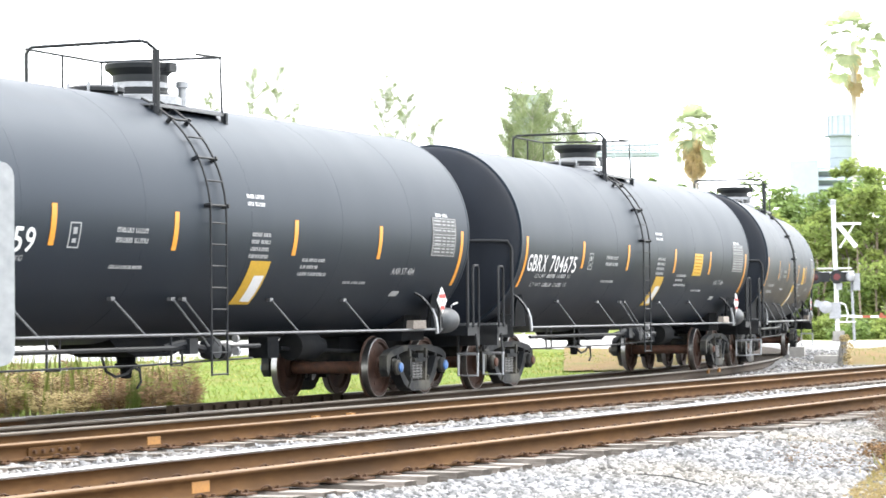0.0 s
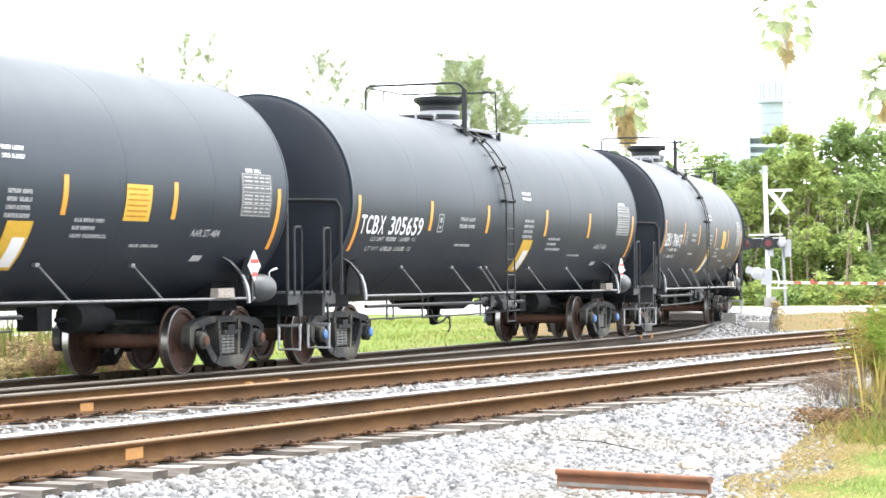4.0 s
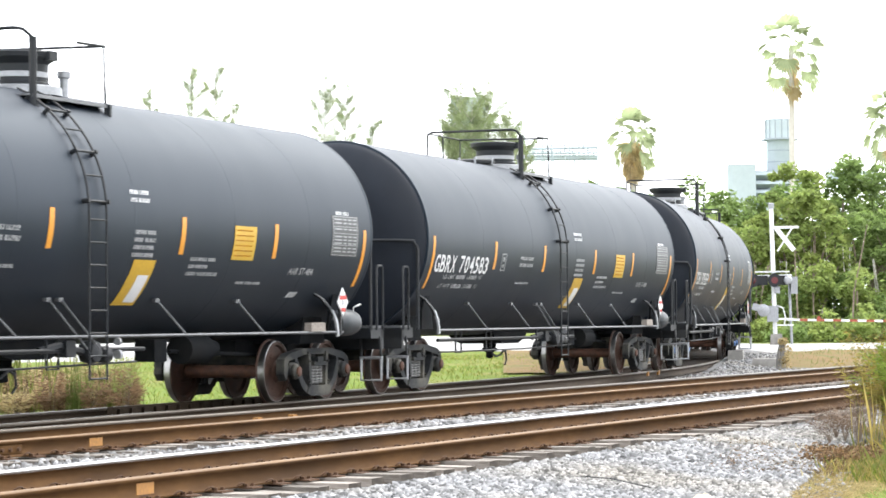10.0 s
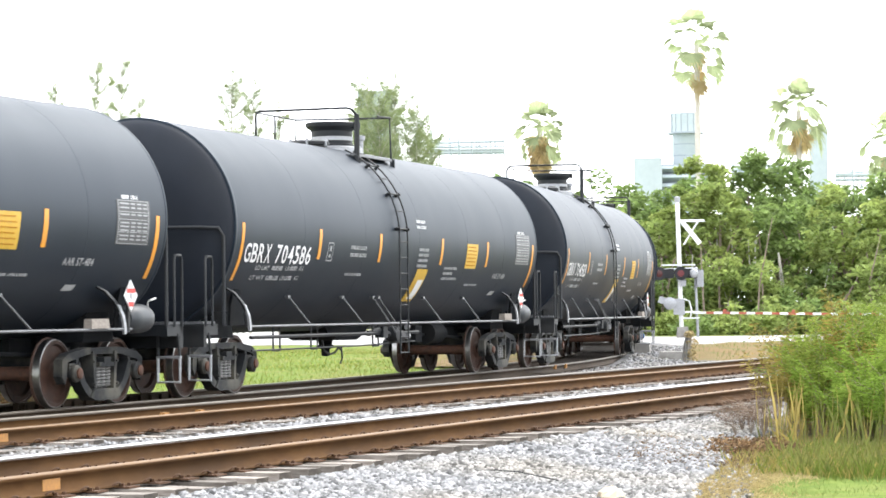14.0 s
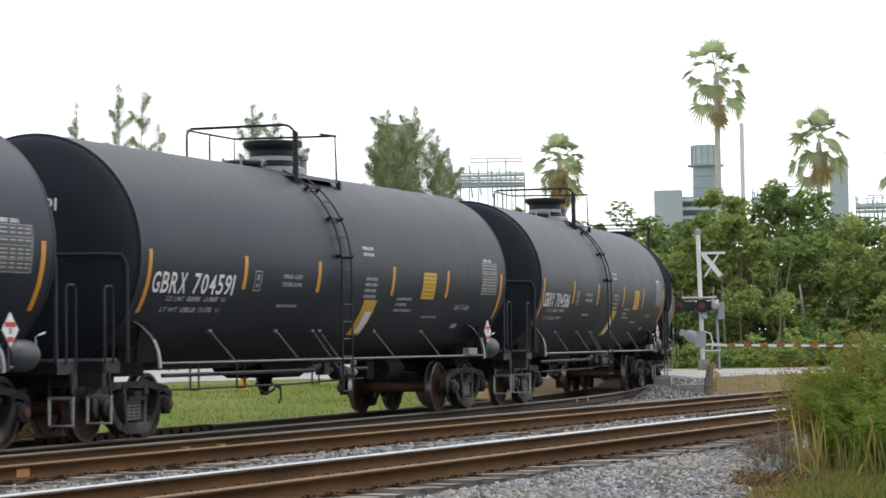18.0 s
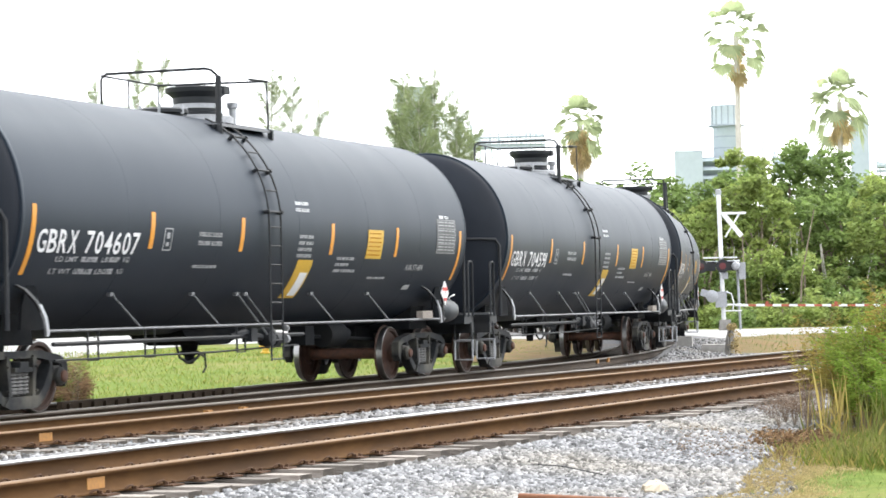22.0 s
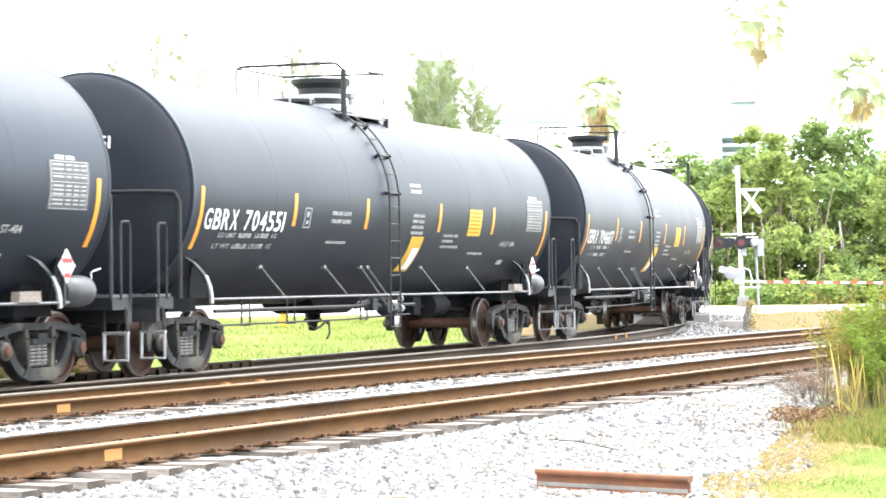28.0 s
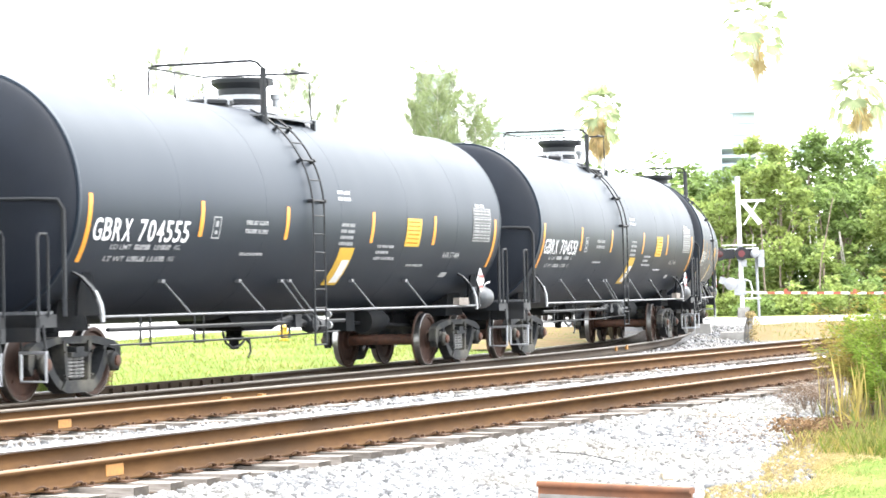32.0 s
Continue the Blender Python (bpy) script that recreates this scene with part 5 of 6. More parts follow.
            part("pipe", Geo().tube([(rr.uniform(0.3, 3), -w / 2, z), (rr.uniform(0.3, 3), w / 2, z)], rr.uniform(0.06, 0.16), 8), M_PLANT, t)
        for k in range(6):
            y = rr.uniform(-w / 2, w / 2)
            part("riser", Geo().tube([(rr.uniform(0, 3), y, z0 - 1), (rr.uniform(0, 3), y + rr.uniform(-0.4, 0.4), z0 + (z1 - z0) * rr.uniform(0.4, 1.0))], 0.07, 6), M_PLANT, t)
        for k in range(4):
            y = -w / 2 + w * k / 4
            part("brace", Geo().tube([(0, y, z0), (0, y + w / 4, z0 + (z1 - z0) * 0.55)], 0.04, 5), M_PLANT, t)
    rack(22.7, 20.98, 3.72, 4.33, 230, 9, "pale steel pipe rack of the plant", 1)
    rack(15.75, 14.6, 3.1, 3.55, 235, 7, "low pale steel pipe rack behind the trees", 2)
    rack(13.4, 12.4, 2.95, 3.3, 235, 6, "low pale steel pipe rack behind the trees", 3)

    # wispy trees behind the train: direction, elevation of the top, distance, width
    for k, (az, el, dist, w, lean) in enumerate(((31.37, 5.6, 150, 0.7, 0.3), (30.36, 6.0, 140, 1.0, 0.0), (29.98, 5.95, 145, 0.8, 0.9), (29.5, 5.1, 150, 0.4, 0.5), (27.32, 5.6, 140, 1.2, 0.2), (26.9, 5.35, 150, 0.95, 0.6), (26.25, 4.8, 150, 0.4, 0.4), (24.15, 5.4, 130, 1.5, 0.0), (23.55, 5.42, 130, 1.5, 0.2), (23.1, 4.75, 128, 1.3, 0.5), (23.85, 5.0, 126, 1.8, -0.2), (22.85, 4.3, 132, 0.9, 0.6), (24.4, 4.7, 127, 1.2, -0.1))):
        pine_tree(*at_view(az, dist), EYE.z + dist * math.tan(radians(el)), w, 40 + k, 0, lean)
    # palms
    fan_palm(*at_view(16.52, 150), EYE.z + 150 * math.tan(radians(6.14)), 0.95, 61, up=6, side=7, hanging=11, stalk=1.6, skirt=2.1)
    fan_palm(*at_view(14.21, 150), EYE.z + 150 * math.tan(radians(4.53)), 1.0, 62, up=7, side=8, hanging=10, stalk=1.5, skirt=1.5)
    fan_palm(*at_view(20.16, 140), EYE.z + 140 * math.tan(radians(4.25)), 0.86, 63, up=10, side=10, hanging=4, n_dry=44, stalk=1.05, skirt=1.6)
    fan_palm(*at_view(12.15, 150), EYE.z + 150 * math.tan(radians(3.75)), 0.95, 64, up=6, side=8, hanging=9, stalk=1.4)
    # broad trees beyond the crossing, back row dark, front row light
    for k, (az, el, w) in enumerate(((20.4, 2.9, 6), (18.75, 3.05, 6), (17.9, 2.75, 6), (16.8, 3.2, 7), (15.35, 3.6, 6), (14.5, 3.3, 7), (13.6, 3.1, 7), (12.7, 2.85, 7), (11.8, 2.95, 7), (10.9, 3.1, 7), (9.8, 3.0, 7), (21.3, 3.2, 4))):
        broad_tree("broadleaf_tree", "dark green broadleaf tree beyond the crossing", *at_view(az, 138), EYE.z + 138 * math.tan(radians(el)) * 1.04, w, 80 + k, M_LEAF, n=5200, size=0.2, low=0.12)
    for k, (az, el, w, m) in enumerate(((18.3, 2.35, 4, 1), (17.3, 2.5, 4.4, 1), (16.55, 3.65, 4.6, 1), (16.0, 3.0, 4.2, 1), (15.0, 2.5, 4.5, 0), (14.1, 2.6, 5, 0), (13.2, 2.9, 5, 1), (12.3, 2.6, 5, 1), (11.4, 2.7, 5, 0), (10.5, 2.7, 5, 0))):
        broad_tree("broadleaf_tree", "yellow-green broadleaf tree beyond the crossing" if m else "green broadleaf tree with pale bare stems", *at_view(az, 128 + (k % 3)), EYE.z + 128 * math.tan(radians(el)), w, 110 + k, M_LEAF2 if m else M_LEAF, n=4600, size=0.18, low=0.1)
    # undergrowth
    for k in range(26):
        az = 10.2 + k * 0.36
        rr = random.Random(200 + k)
        x, y = at_view(az, 121 + rr.uniform(-2, 3))
        t = thing("shrub", "bright green leafy shrub under the trees", "shrub", "undergrowth", pose(x, y, -0.1))
        h = rr.uniform(1.0, 2.0)
        cl = [((rr.uniform(-0.9, 0.9), rr.uniform(-0.9, 0.9), h * rr.uniform(0.15, 0.8)), rr.uniform(0.4, 0.7)) for _ in range(8)]
        part("crown", leaf_cloud(620, cl, 0.15, rr), M_LEAF2 if rr.random() < 0.7 else M_LEAF, t, smooth=0)
        part("stem", Geo().tube([(0, 0, -0.1), (0.1, 0.05, h * 0.5)], 0.04, 5), M_BARK, t)


    for k in range(30):
        rr = random.Random(300 + k)
        x, y = at_view(9.8 + k * 0.33, 126 + rr.uniform(-2, 2))
        t = thing("shrub", "tall green leafy shrub under the trees", "shrub", "undergrowth", pose(x, y, -0.1))
        h = rr.uniform(2.4, 4.4)
        cl = [((rr.uniform(-1.0, 1.0), rr.uniform(-0.9, 0.9), h * rr.uniform(0.08, 0.9)), rr.uniform(0.4, 0.75)) for _ in range(13)]
        part("crown", leaf_cloud(950, cl, 0.16, rr), M_LEAF if rr.random() < 0.6 else M_LEAF2, t, smooth=0)
        part("stem", Geo().tube([(0, 0, -0.1), (0.1, 0.05, h * 0.6)], 0.05, 5), M_BARK, t)
        for j in range(rr.randrange(0, 3)):
            sx, q = rr.uniform(-1.2, -0.7), rr.uniform(-0.8, 0.8)
            part("stem", Geo().tube([(sx, q, 0.2), (sx - 0.1, q + rr.uniform(-0.3, 0.3), h * 0.6), (sx, q + rr.uniform(-0.9, 0.9), h * rr.uniform(1.0, 1.4))], 0.05, 5, radii=[0.06, 0.045, 0.02]), M_TRUNK if rr.random() < 0.4 else M_BARK, t, "bare stem")


def road():
    """The road that runs behind the train and over the crossing."""
    az = np.array([40, 36, 32, 30.3, 29, 26, 21.5, 17.5, 16, 13, 9, 5])
    near = np.array([62, 65, 74, 88, 97, 99, 90, 83, 88, 95, 100, 106])
    far = np.array([190, 190, 190, 190, 190, 190, 150, 114, 114, 118, 122, 128])
    g = Geo()
    n = 6
    vs = []
    for k in range(61):
        a = 40 - 35 * k / 60
        r0, r1 = np.interp(-a, -az, near), np.interp(-a, -az, far)
        for j in range(n + 1):
            r = r0 + (r1 - r0) * (j / n) ** 1.3
            x, y = at_view(a, r)
            vs.append((x, y, ground_z(x, y) + 0.02))
    g.add(vs, [(i * (n + 1) + j, (i + 1) * (n + 1) + j, (i + 1) * (n + 1) + j + 1, i * (n + 1) + j + 1) for i in range(60) for j in range(n)])
    tagged(part("road", g, M_ROAD), "pale sunlit road behind the train and over the crossing", "road", kind="structure")
    for a0, span, r0 in ((16.75, 7.5, 68.0), (23.2, 3.4, 63.0)):
        g = Geo()
        vs = []
        for k in range(31):
            a = a0 - span * k / 30
            for j in range(5):
                r = r0 + 1.5 * noise.noise((a * 2, 0, 1)) + (np.interp(-a, -az, near) - r0 + 0.6) * j / 4
                x, y = at_view(a, r)
                vs.append((x, y, ground_z(x, y) + 0.05 + 0.03 * noise.noise((x, y, 0))))
        g.add(vs, [(i * 5 + j, (i + 1) * 5 + j, (i + 1) * 5 + j + 1, i * 5 + j + 1) for i in range(30) for j in range(4)])
        tagged(part("dirt_bank", g, M_DIRT), "brown earth bank up to the road", "bank", kind="structure")


def crossing_signal():
    d = 110.0
    x, y = at_view(16.95, d)
    t = thing("crossing_signal", "white railroad crossing mast with crossbuck, red lamps and lowered gate", "crossing signal", at=pose(x, y, 0, 0, 0, 16.95 - 90))
    # local axes: x to the side, y away, z up
    k = 0.0251
    part("foundation", Geo().box((0.05, 0, 0.2), (0.6, 0.6, 0.52), taper=0.8), M_CONC, t, smooth=0)
    part("mast", Geo().tube([(0, 0, 0.3), (-0.12, 0, 6.1)], 0.1, 12), M_WHITE, t, "white painted steel mast")
    part("mast_cap", Geo().lathe([(0.13, 5.98), (0.13, 6.2), (0.02, 6.24)], 12, "z", (-0.12, 0, 0)), M_STEEL, t)
    part("sign_bar", Geo().box((0.5, -0.12, 5.15), (1.15, 0.05, 0.11)), M_WHITE, t, smooth=0)
    for a, w in ((52, 0.21), (-58, 0.075)):
        part("crossbuck_blade", Geo().box((0.47, -0.2 - 0.2 * w, 4.62), (1.25, 0.03, w), Matrix.Rotation(radians(a), 3, "Y")), M_WHITE, t, "white crossbuck blade", smooth=0)
    arm = part("lamp_arm", Geo().tube([(-1.1, -0.1, 3.0), (0.75, -0.1, 3.03)], 0.05, 8), M_WHITE, t)
    part("arm_cover", Geo().box((-0.1, -0.1, 3.2), (1.5, 0.2, 0.06)), M_WHITE, t, smooth=0)
    for j, (lx, lit) in enumerate(((-0.95, False), (0.0, True))):
        hd = part("lamp_hood", Geo().lathe([(0.3, 0.0), (0.3, 0.03), (0.17, 0.05), (0.17, 0.3), (0.02, 0.31)], 20, "y", (lx, -0.42, 2.82)), M_FRAME, t, "black lamp hood with a round backing")
        part("lens", Geo().lathe([(0.02, -0.02), (0.15, -0.015), (0.15, 0.0)], 16, "y", (lx, -0.43, 2.82)), M_REDLAMP if lit else M_LENS, t, "lit red lens" if lit else "dark red lens")
    for lx in (0.45, -0.55):
        part("lamp_housing", Geo().box((lx, -0.1, 2.82), (0.5, 0.3, 0.42)), M_FRAME, t, smooth=0)
    part("bell", Geo().lathe([(0.02, -0.2), (0.14, -0.18), (0.2, -0.08), (0.2, 0.02), (0.02, 0.04)], 18, "y", (0.58, -0.3, 2.82)), M_STEEL, t, "silver bell")
    part("junction_box", Geo().box((0.85, 0.1, 2.6), (0.3, 0.3, 0.75)), M_STEEL, t, "grey junction box", smooth=0)
    part("junction_box", Geo().box((0.1, -0.16, 2.4), (0.25, 0.2, 0.3)), M_STEEL, t, "grey junction box", smooth=0)
    post = part("side_post", Geo().tube([(0.72, 0.2, 0.0), (0.62, 0.2, 3.1)], 0.06, 10), M_STEEL, t, "slim grey side post")
    gm = part("gate_mechanism", Geo().box((-0.1, 0, 1.35), (0.5, 0.45, 0.7)), M_STEEL, t, "grey gate mechanism")
    part("counterweight", Geo().lathe([(0.02, -0.06), (0.22, -0.06), (0.28, -0.03), (0.28, 0.03), (0.02, 0.06)], 22, "y", (-0.5, -0.3, 1.5)).box((-0.75, -0.3, 1.62), (0.5, 0.08, 0.3), Matrix.Rotation(radians(18), 3, "Y")), M_STEEL, t, "pale round counterweight plate")
    part("conduit", Geo().tube([(0.1, -0.2, 1.7), (0.35, -0.2, 1.6), (0.45, -0.2, 1.2), (0.4, -0.2, 0.9)], 0.03, 8), M_WHITE, gm)
    part("arm_bracket", Geo().box((0.35, -0.15, 1.12), (0.9, 0.1, 0.08)).box((0.35, -0.15, 0.85), (0.9, 0.1, 0.06)), M_WHITE, gm, smooth=0)
    arm = part("gate_arm", Geo().box((4.7, -0.15, 1.0), (8.4, 0.05, 0.1), Matrix.Rotation(radians(1.2), 3, "Y")), M_WHITE, t, "striped red and white gate arm", smooth=0)
    for j in range(11):
        part("red_band", Geo().box((1.25 + j * 0.72, -0.15, 1.075 - (1.25 + j * 0.72 - 4.7) * 0.021 - 0.075), (0.34, 0.07, 0.105), Matrix.Rotation(radians(1.2), 3, "Y")), M_GATERED, arm, smooth=0)
    for lx in (1.9, 4.9, 8.4):
        part("arm_lamp", Geo().lathe([(0.02, 0), (0.08, 0), (0.08, 0.1), (0.02, 0.1)], 12, "y", (lx, -0.2, 1.1 - (lx - 4.7) * 0.021)), M_GATERED, arm)


def near_crossing():
    for (x, y, lx, ly, h, nm, lb) in ((68.3, 22.0, 0.6, 0.45, 0.18, "concrete_block", "weathered pale concrete block beside the rails"), (66.8, 20.55, 1.5, 0.9, 0.1, "concrete_slab", "low grey concrete slab by the crossing")):
        b = thing(nm, lb, "concrete block", at=pose(x, y, ground_z(x, y) - 0.05, 0, 0, 15))
        g = Geo().box((0, 0, h / 2 + 0.1), (lx, ly, h + 0.2), taper=0.93)
        part("body", g, M_CONC, b, smooth=0)
    x, y = 64.0, 19.34
    p = thing("timber_post", "short weathered stump with dry tufts on it", "post", at=pose(x, y, ground_z(x, y) - 0.1))
    g = Geo().tube([(0, 0, 0), (0.02, 0.02, 0.3), (-0.01, 0, 0.6), (0.02, 0, 0.84)], 0.1, 9, radii=[0.15, 0.11, 0.09, 0.06])
    rs = random.Random(21)
    g.v = [(q[0] + rs.uniform(-0.035, 0.035), q[1] + rs.uniform(-0.035, 0.035), q[2] + rs.uniform(-0.03, 0.03)) for q in g.v]
    part("body", g, M_CONC, p, smooth=0)
    tuft = part("dry_tuft", leaf_cloud(520, [((0, -0.05, 0.9), 0.14), ((0.05, -0.1, 0.66), 0.17), ((-0.05, -0.1, 0.4), 0.16), ((0, -0.1, 0.12), 0.26)], 0.045, rs), M_DRY, p, "straw-coloured dry tuft", smooth=0)
    tagged(tuft, kind="stuff")
    # hydrant on the lawn behind the train
    x, y = at_view(27.54, 74)
    h = thing("fire_hydrant", "small yellow fire hydrant on the lawn", "hydrant", at=pose(x, y, ground_z(x, y)))
    part("barrel", Geo().lathe([(0.15, 0), (0.15, 0.05), (0.1, 0.07), (0.1, 0.36), (0.13, 0.38), (0.13, 0.41), (0.1, 0.44), (0.03, 0.5), (0.02, 0.52)], 16), M_YELLOW, h)
    part("nozzle", Geo().tube([(0, -0.18, 0.22), (0, 0.18, 0.22)], 0.06, 10), M_YELLOW, h)
    # sign plate near the camera's stand
    x, y = at_view(36.8, 10)
    s = thing("sign", "grey back of a rounded sign plate on a post", "sign", at=pose(x, y, -0.47, 0, 0, 36.5 - 90))
    out = []
    for cx, cz, a0 in ((0.17, 0.76, 0), (-0.17, 0.76, 90), (-0.17, 0.06, 180), (0.17, 0.06, 270)):
        out += [(cx + 0.06 * math.cos(radians(a0 + q)), 1.5 + cz + 0.06 * math.sin(radians(a0 + q))) for q in (0, 30, 60, 90)]
    part("plate", Geo().prism(out, -0.004, 0.004), M_STEEL, s)
    part("post", Geo().tube([(0, 0.03, 0), (0, 0.03, 2.3)], 0.03, 8), M_STEEL, s)
    # lamp post at the far right
    x, y = at_view(11.75, 100)
    l = thing("lamp_post", "tall pale street lamp post", "lamp post", at=pose(x, y, -0.1))
    part("pole", Geo().tube([(0, 0, 0), (0, 0, 14)], 0.1, 10, radii=[0.13, 0.08]), M_STEEL, l)
    # chain link fence behind the gate
    f = thing("wire_fence", "wire fence with slim pale posts under the trees", "fence")
    pts = [at_view(a, 117) for a in (12.1, 11.78, 11.2, 10.4, 9.6)]
    for px, py in pts:
        part("fence_post", Geo().tube([(px, py, -0.1), (px, py, 2.6)], 0.045, 8), M_WHITE, f, "pale slim fence post")
    for (ax, ay), (bx, by) in zip(pts, pts[1:]):
        part("top_rail", Geo().tube([(ax, ay, 2.2), (bx, by, 2.2)], 0.02, 6), M_STEEL, f)


def rail_details():
    # orange paint marks, joint bars, clamps and tags on the rails
    for tr, y, x in ((far_track, -HALF, 22.98), (near_track, -HALF, 16.66)):
        part("paint_mark", Geo().box((x, y - 0.0135, -0.098), (0.26, 0.006, 0.09)), M_MARK, tr, "orange paint mark on the rail web", smooth=0)
    part("joint_bar", Geo().box((21.09, -HALF - 0.02, -0.1), (0.92, 0.022, 0.085)), M_RAIL, far_track, "rusty bolted joint bar", smooth=0)
    for k in range(6):
        part("bolt", Geo().lathe([(0.02, 0), (0.02, -0.03), (0.004, -0.031)], 8, "y", (20.72 + k * 0.15, -HALF - 0.03, -0.1)), M_PLATE, far_track)
    for x in (28.1, 29.06):
        part("rail_clamp", Geo().box((x, 0.05, -0.08), (0.11, 0.08, 0.08)), M_MARK, far_track, "pale clamp between the rails", smooth=0)
    for s in (53.0, 54.2):
        x, y, h = on_line(s, -HALF - 0.03)
        part("rail_tag", Geo().box((x, y, -0.06), (0.1, 0.05, 0.1)), M_MARK, bend_track, "small yellow tag on the rail", smooth=0)
    # guard rail beside the diverging track's far rail
    pts = [on_line(s, HALF - 0.16) for s in np.arange(16, 27, 1.0)]
    part("guard_rail", rail_mesh("guard_rail", pts, M_RAILSEMI, -1), None, bend_track, "short worn guard rail")
    # raised dark guard bar between the rails with its row of braces
    pts = [on_line(sv, 0.42) for sv in np.arange(29.4, 35.3, 0.4)]
    g = Geo()
    for x, y, h in pts:
        g.v.extend((x - math.sin(h) * a, y + math.cos(h) * a, z) for a, z in ((-0.045, -0.18), (-0.045, 0.025), (0.045, 0.025), (0.045, -0.18)))
    g.f += [(4 * i + k, 4 * i + (k + 1) % 4, 4 * i + 4 + (k + 1) % 4, 4 * i + 4 + k) for i in range(len(pts) - 1) for k in range(4)] + [(0, 1, 2, 3), tuple(4 * (len(pts) - 1) + k for k in (3, 2, 1, 0))]
    part("guard_bar", g, M_RAILDARK, bend_track, "raised black guard bar", smooth=0)
    brace = Geo().box((0, -0.075, -0.085), (0.13, 0.06, 0.16), taper=0.7).box((0, -0.13, -0.15), (0.16, 0.1, 0.05)).mesh("brace", 0)
    brace.materials.append(M_RAILDARK)
    for sv in np.arange(29.55, 35.1, 0.36):
        x, y, h = on_line(sv, 0.42)
        part("brace", brace, None, bend_track, at=pose(x, y, 0, 0, 0, math.degrees(h)))
    # loose rail offcuts on the stone
    for (ax, ay), (bx, by), lb in (((17.88, 7.12), (17.43, 5.73), "rusty offcut of rail lying on the stones"), ((14.63, 7.59), (15.45, 7.14), "rusty offcut of rail lying on the stones")):
        h = math.atan2(by - ay, bx - ax)
        ln = math.hypot(bx - ax, by - ay)
        t = thing("rail_offcut", lb, "rail", "loose rails", pose((ax + bx) / 2, (ay + by) / 2, ground_z(ax, ay) + 0.215, 0, 0, math.degrees(h)))
        part("rail_body", rail_mesh("rail_offcut", [(-ln / 2, 0, 0), (ln / 2, 0, 0)], M_RUST, 1), None, t)
        ob = t.children[0]
        ob.data.materials[0] = M_RUST
        ob.data.materials[1] = M_RUST
        part("web_band", Geo().box((0, -0.0145, -0.115), (ln * 0.98, 0.006, 0.03)), M_CONC, t, "pale dusty band along the web", smooth=0)
        part("web_band", Geo().box((0, 0.0145, -0.115), (ln * 0.98, 0.006, 0.03)), M_CONC, t, "pale dusty band along the web", smooth=0)
    # a pale lump of stone
    r = random.Random(9)
    g = Geo().lathe([(0.02, -0.05), (0.09, -0.04), (0.115, 0.02), (0.09, 0.07), (0.045, 0.1), (0.01, 0.105)], 11)
    g.v = [(x * 1.5 + r.uniform(-0.02, 0.02), y + r.uniform(-0.02, 0.02), z + r.uniform(-0.015, 0.015)) for x, y, z in g.v]
    st = part("boulder", g, M_BOULDER, at=pose(20.12, 6.78, ground_z(20.12, 6.78) + 0.07, 0, 0, 20), smooth=0)
    tagged(st, "pale lump of stone at the edge of the ballast", "stone")
    w = part("wire", Geo().tube([(21.9, 8.55, -0.29), (21.4, 8.1, -0.27), (20.8, 7.5, -0.3)], 0.006, 5), M_FRAME)
    tagged(w, "thin dark wire lying on the stones", "wire")


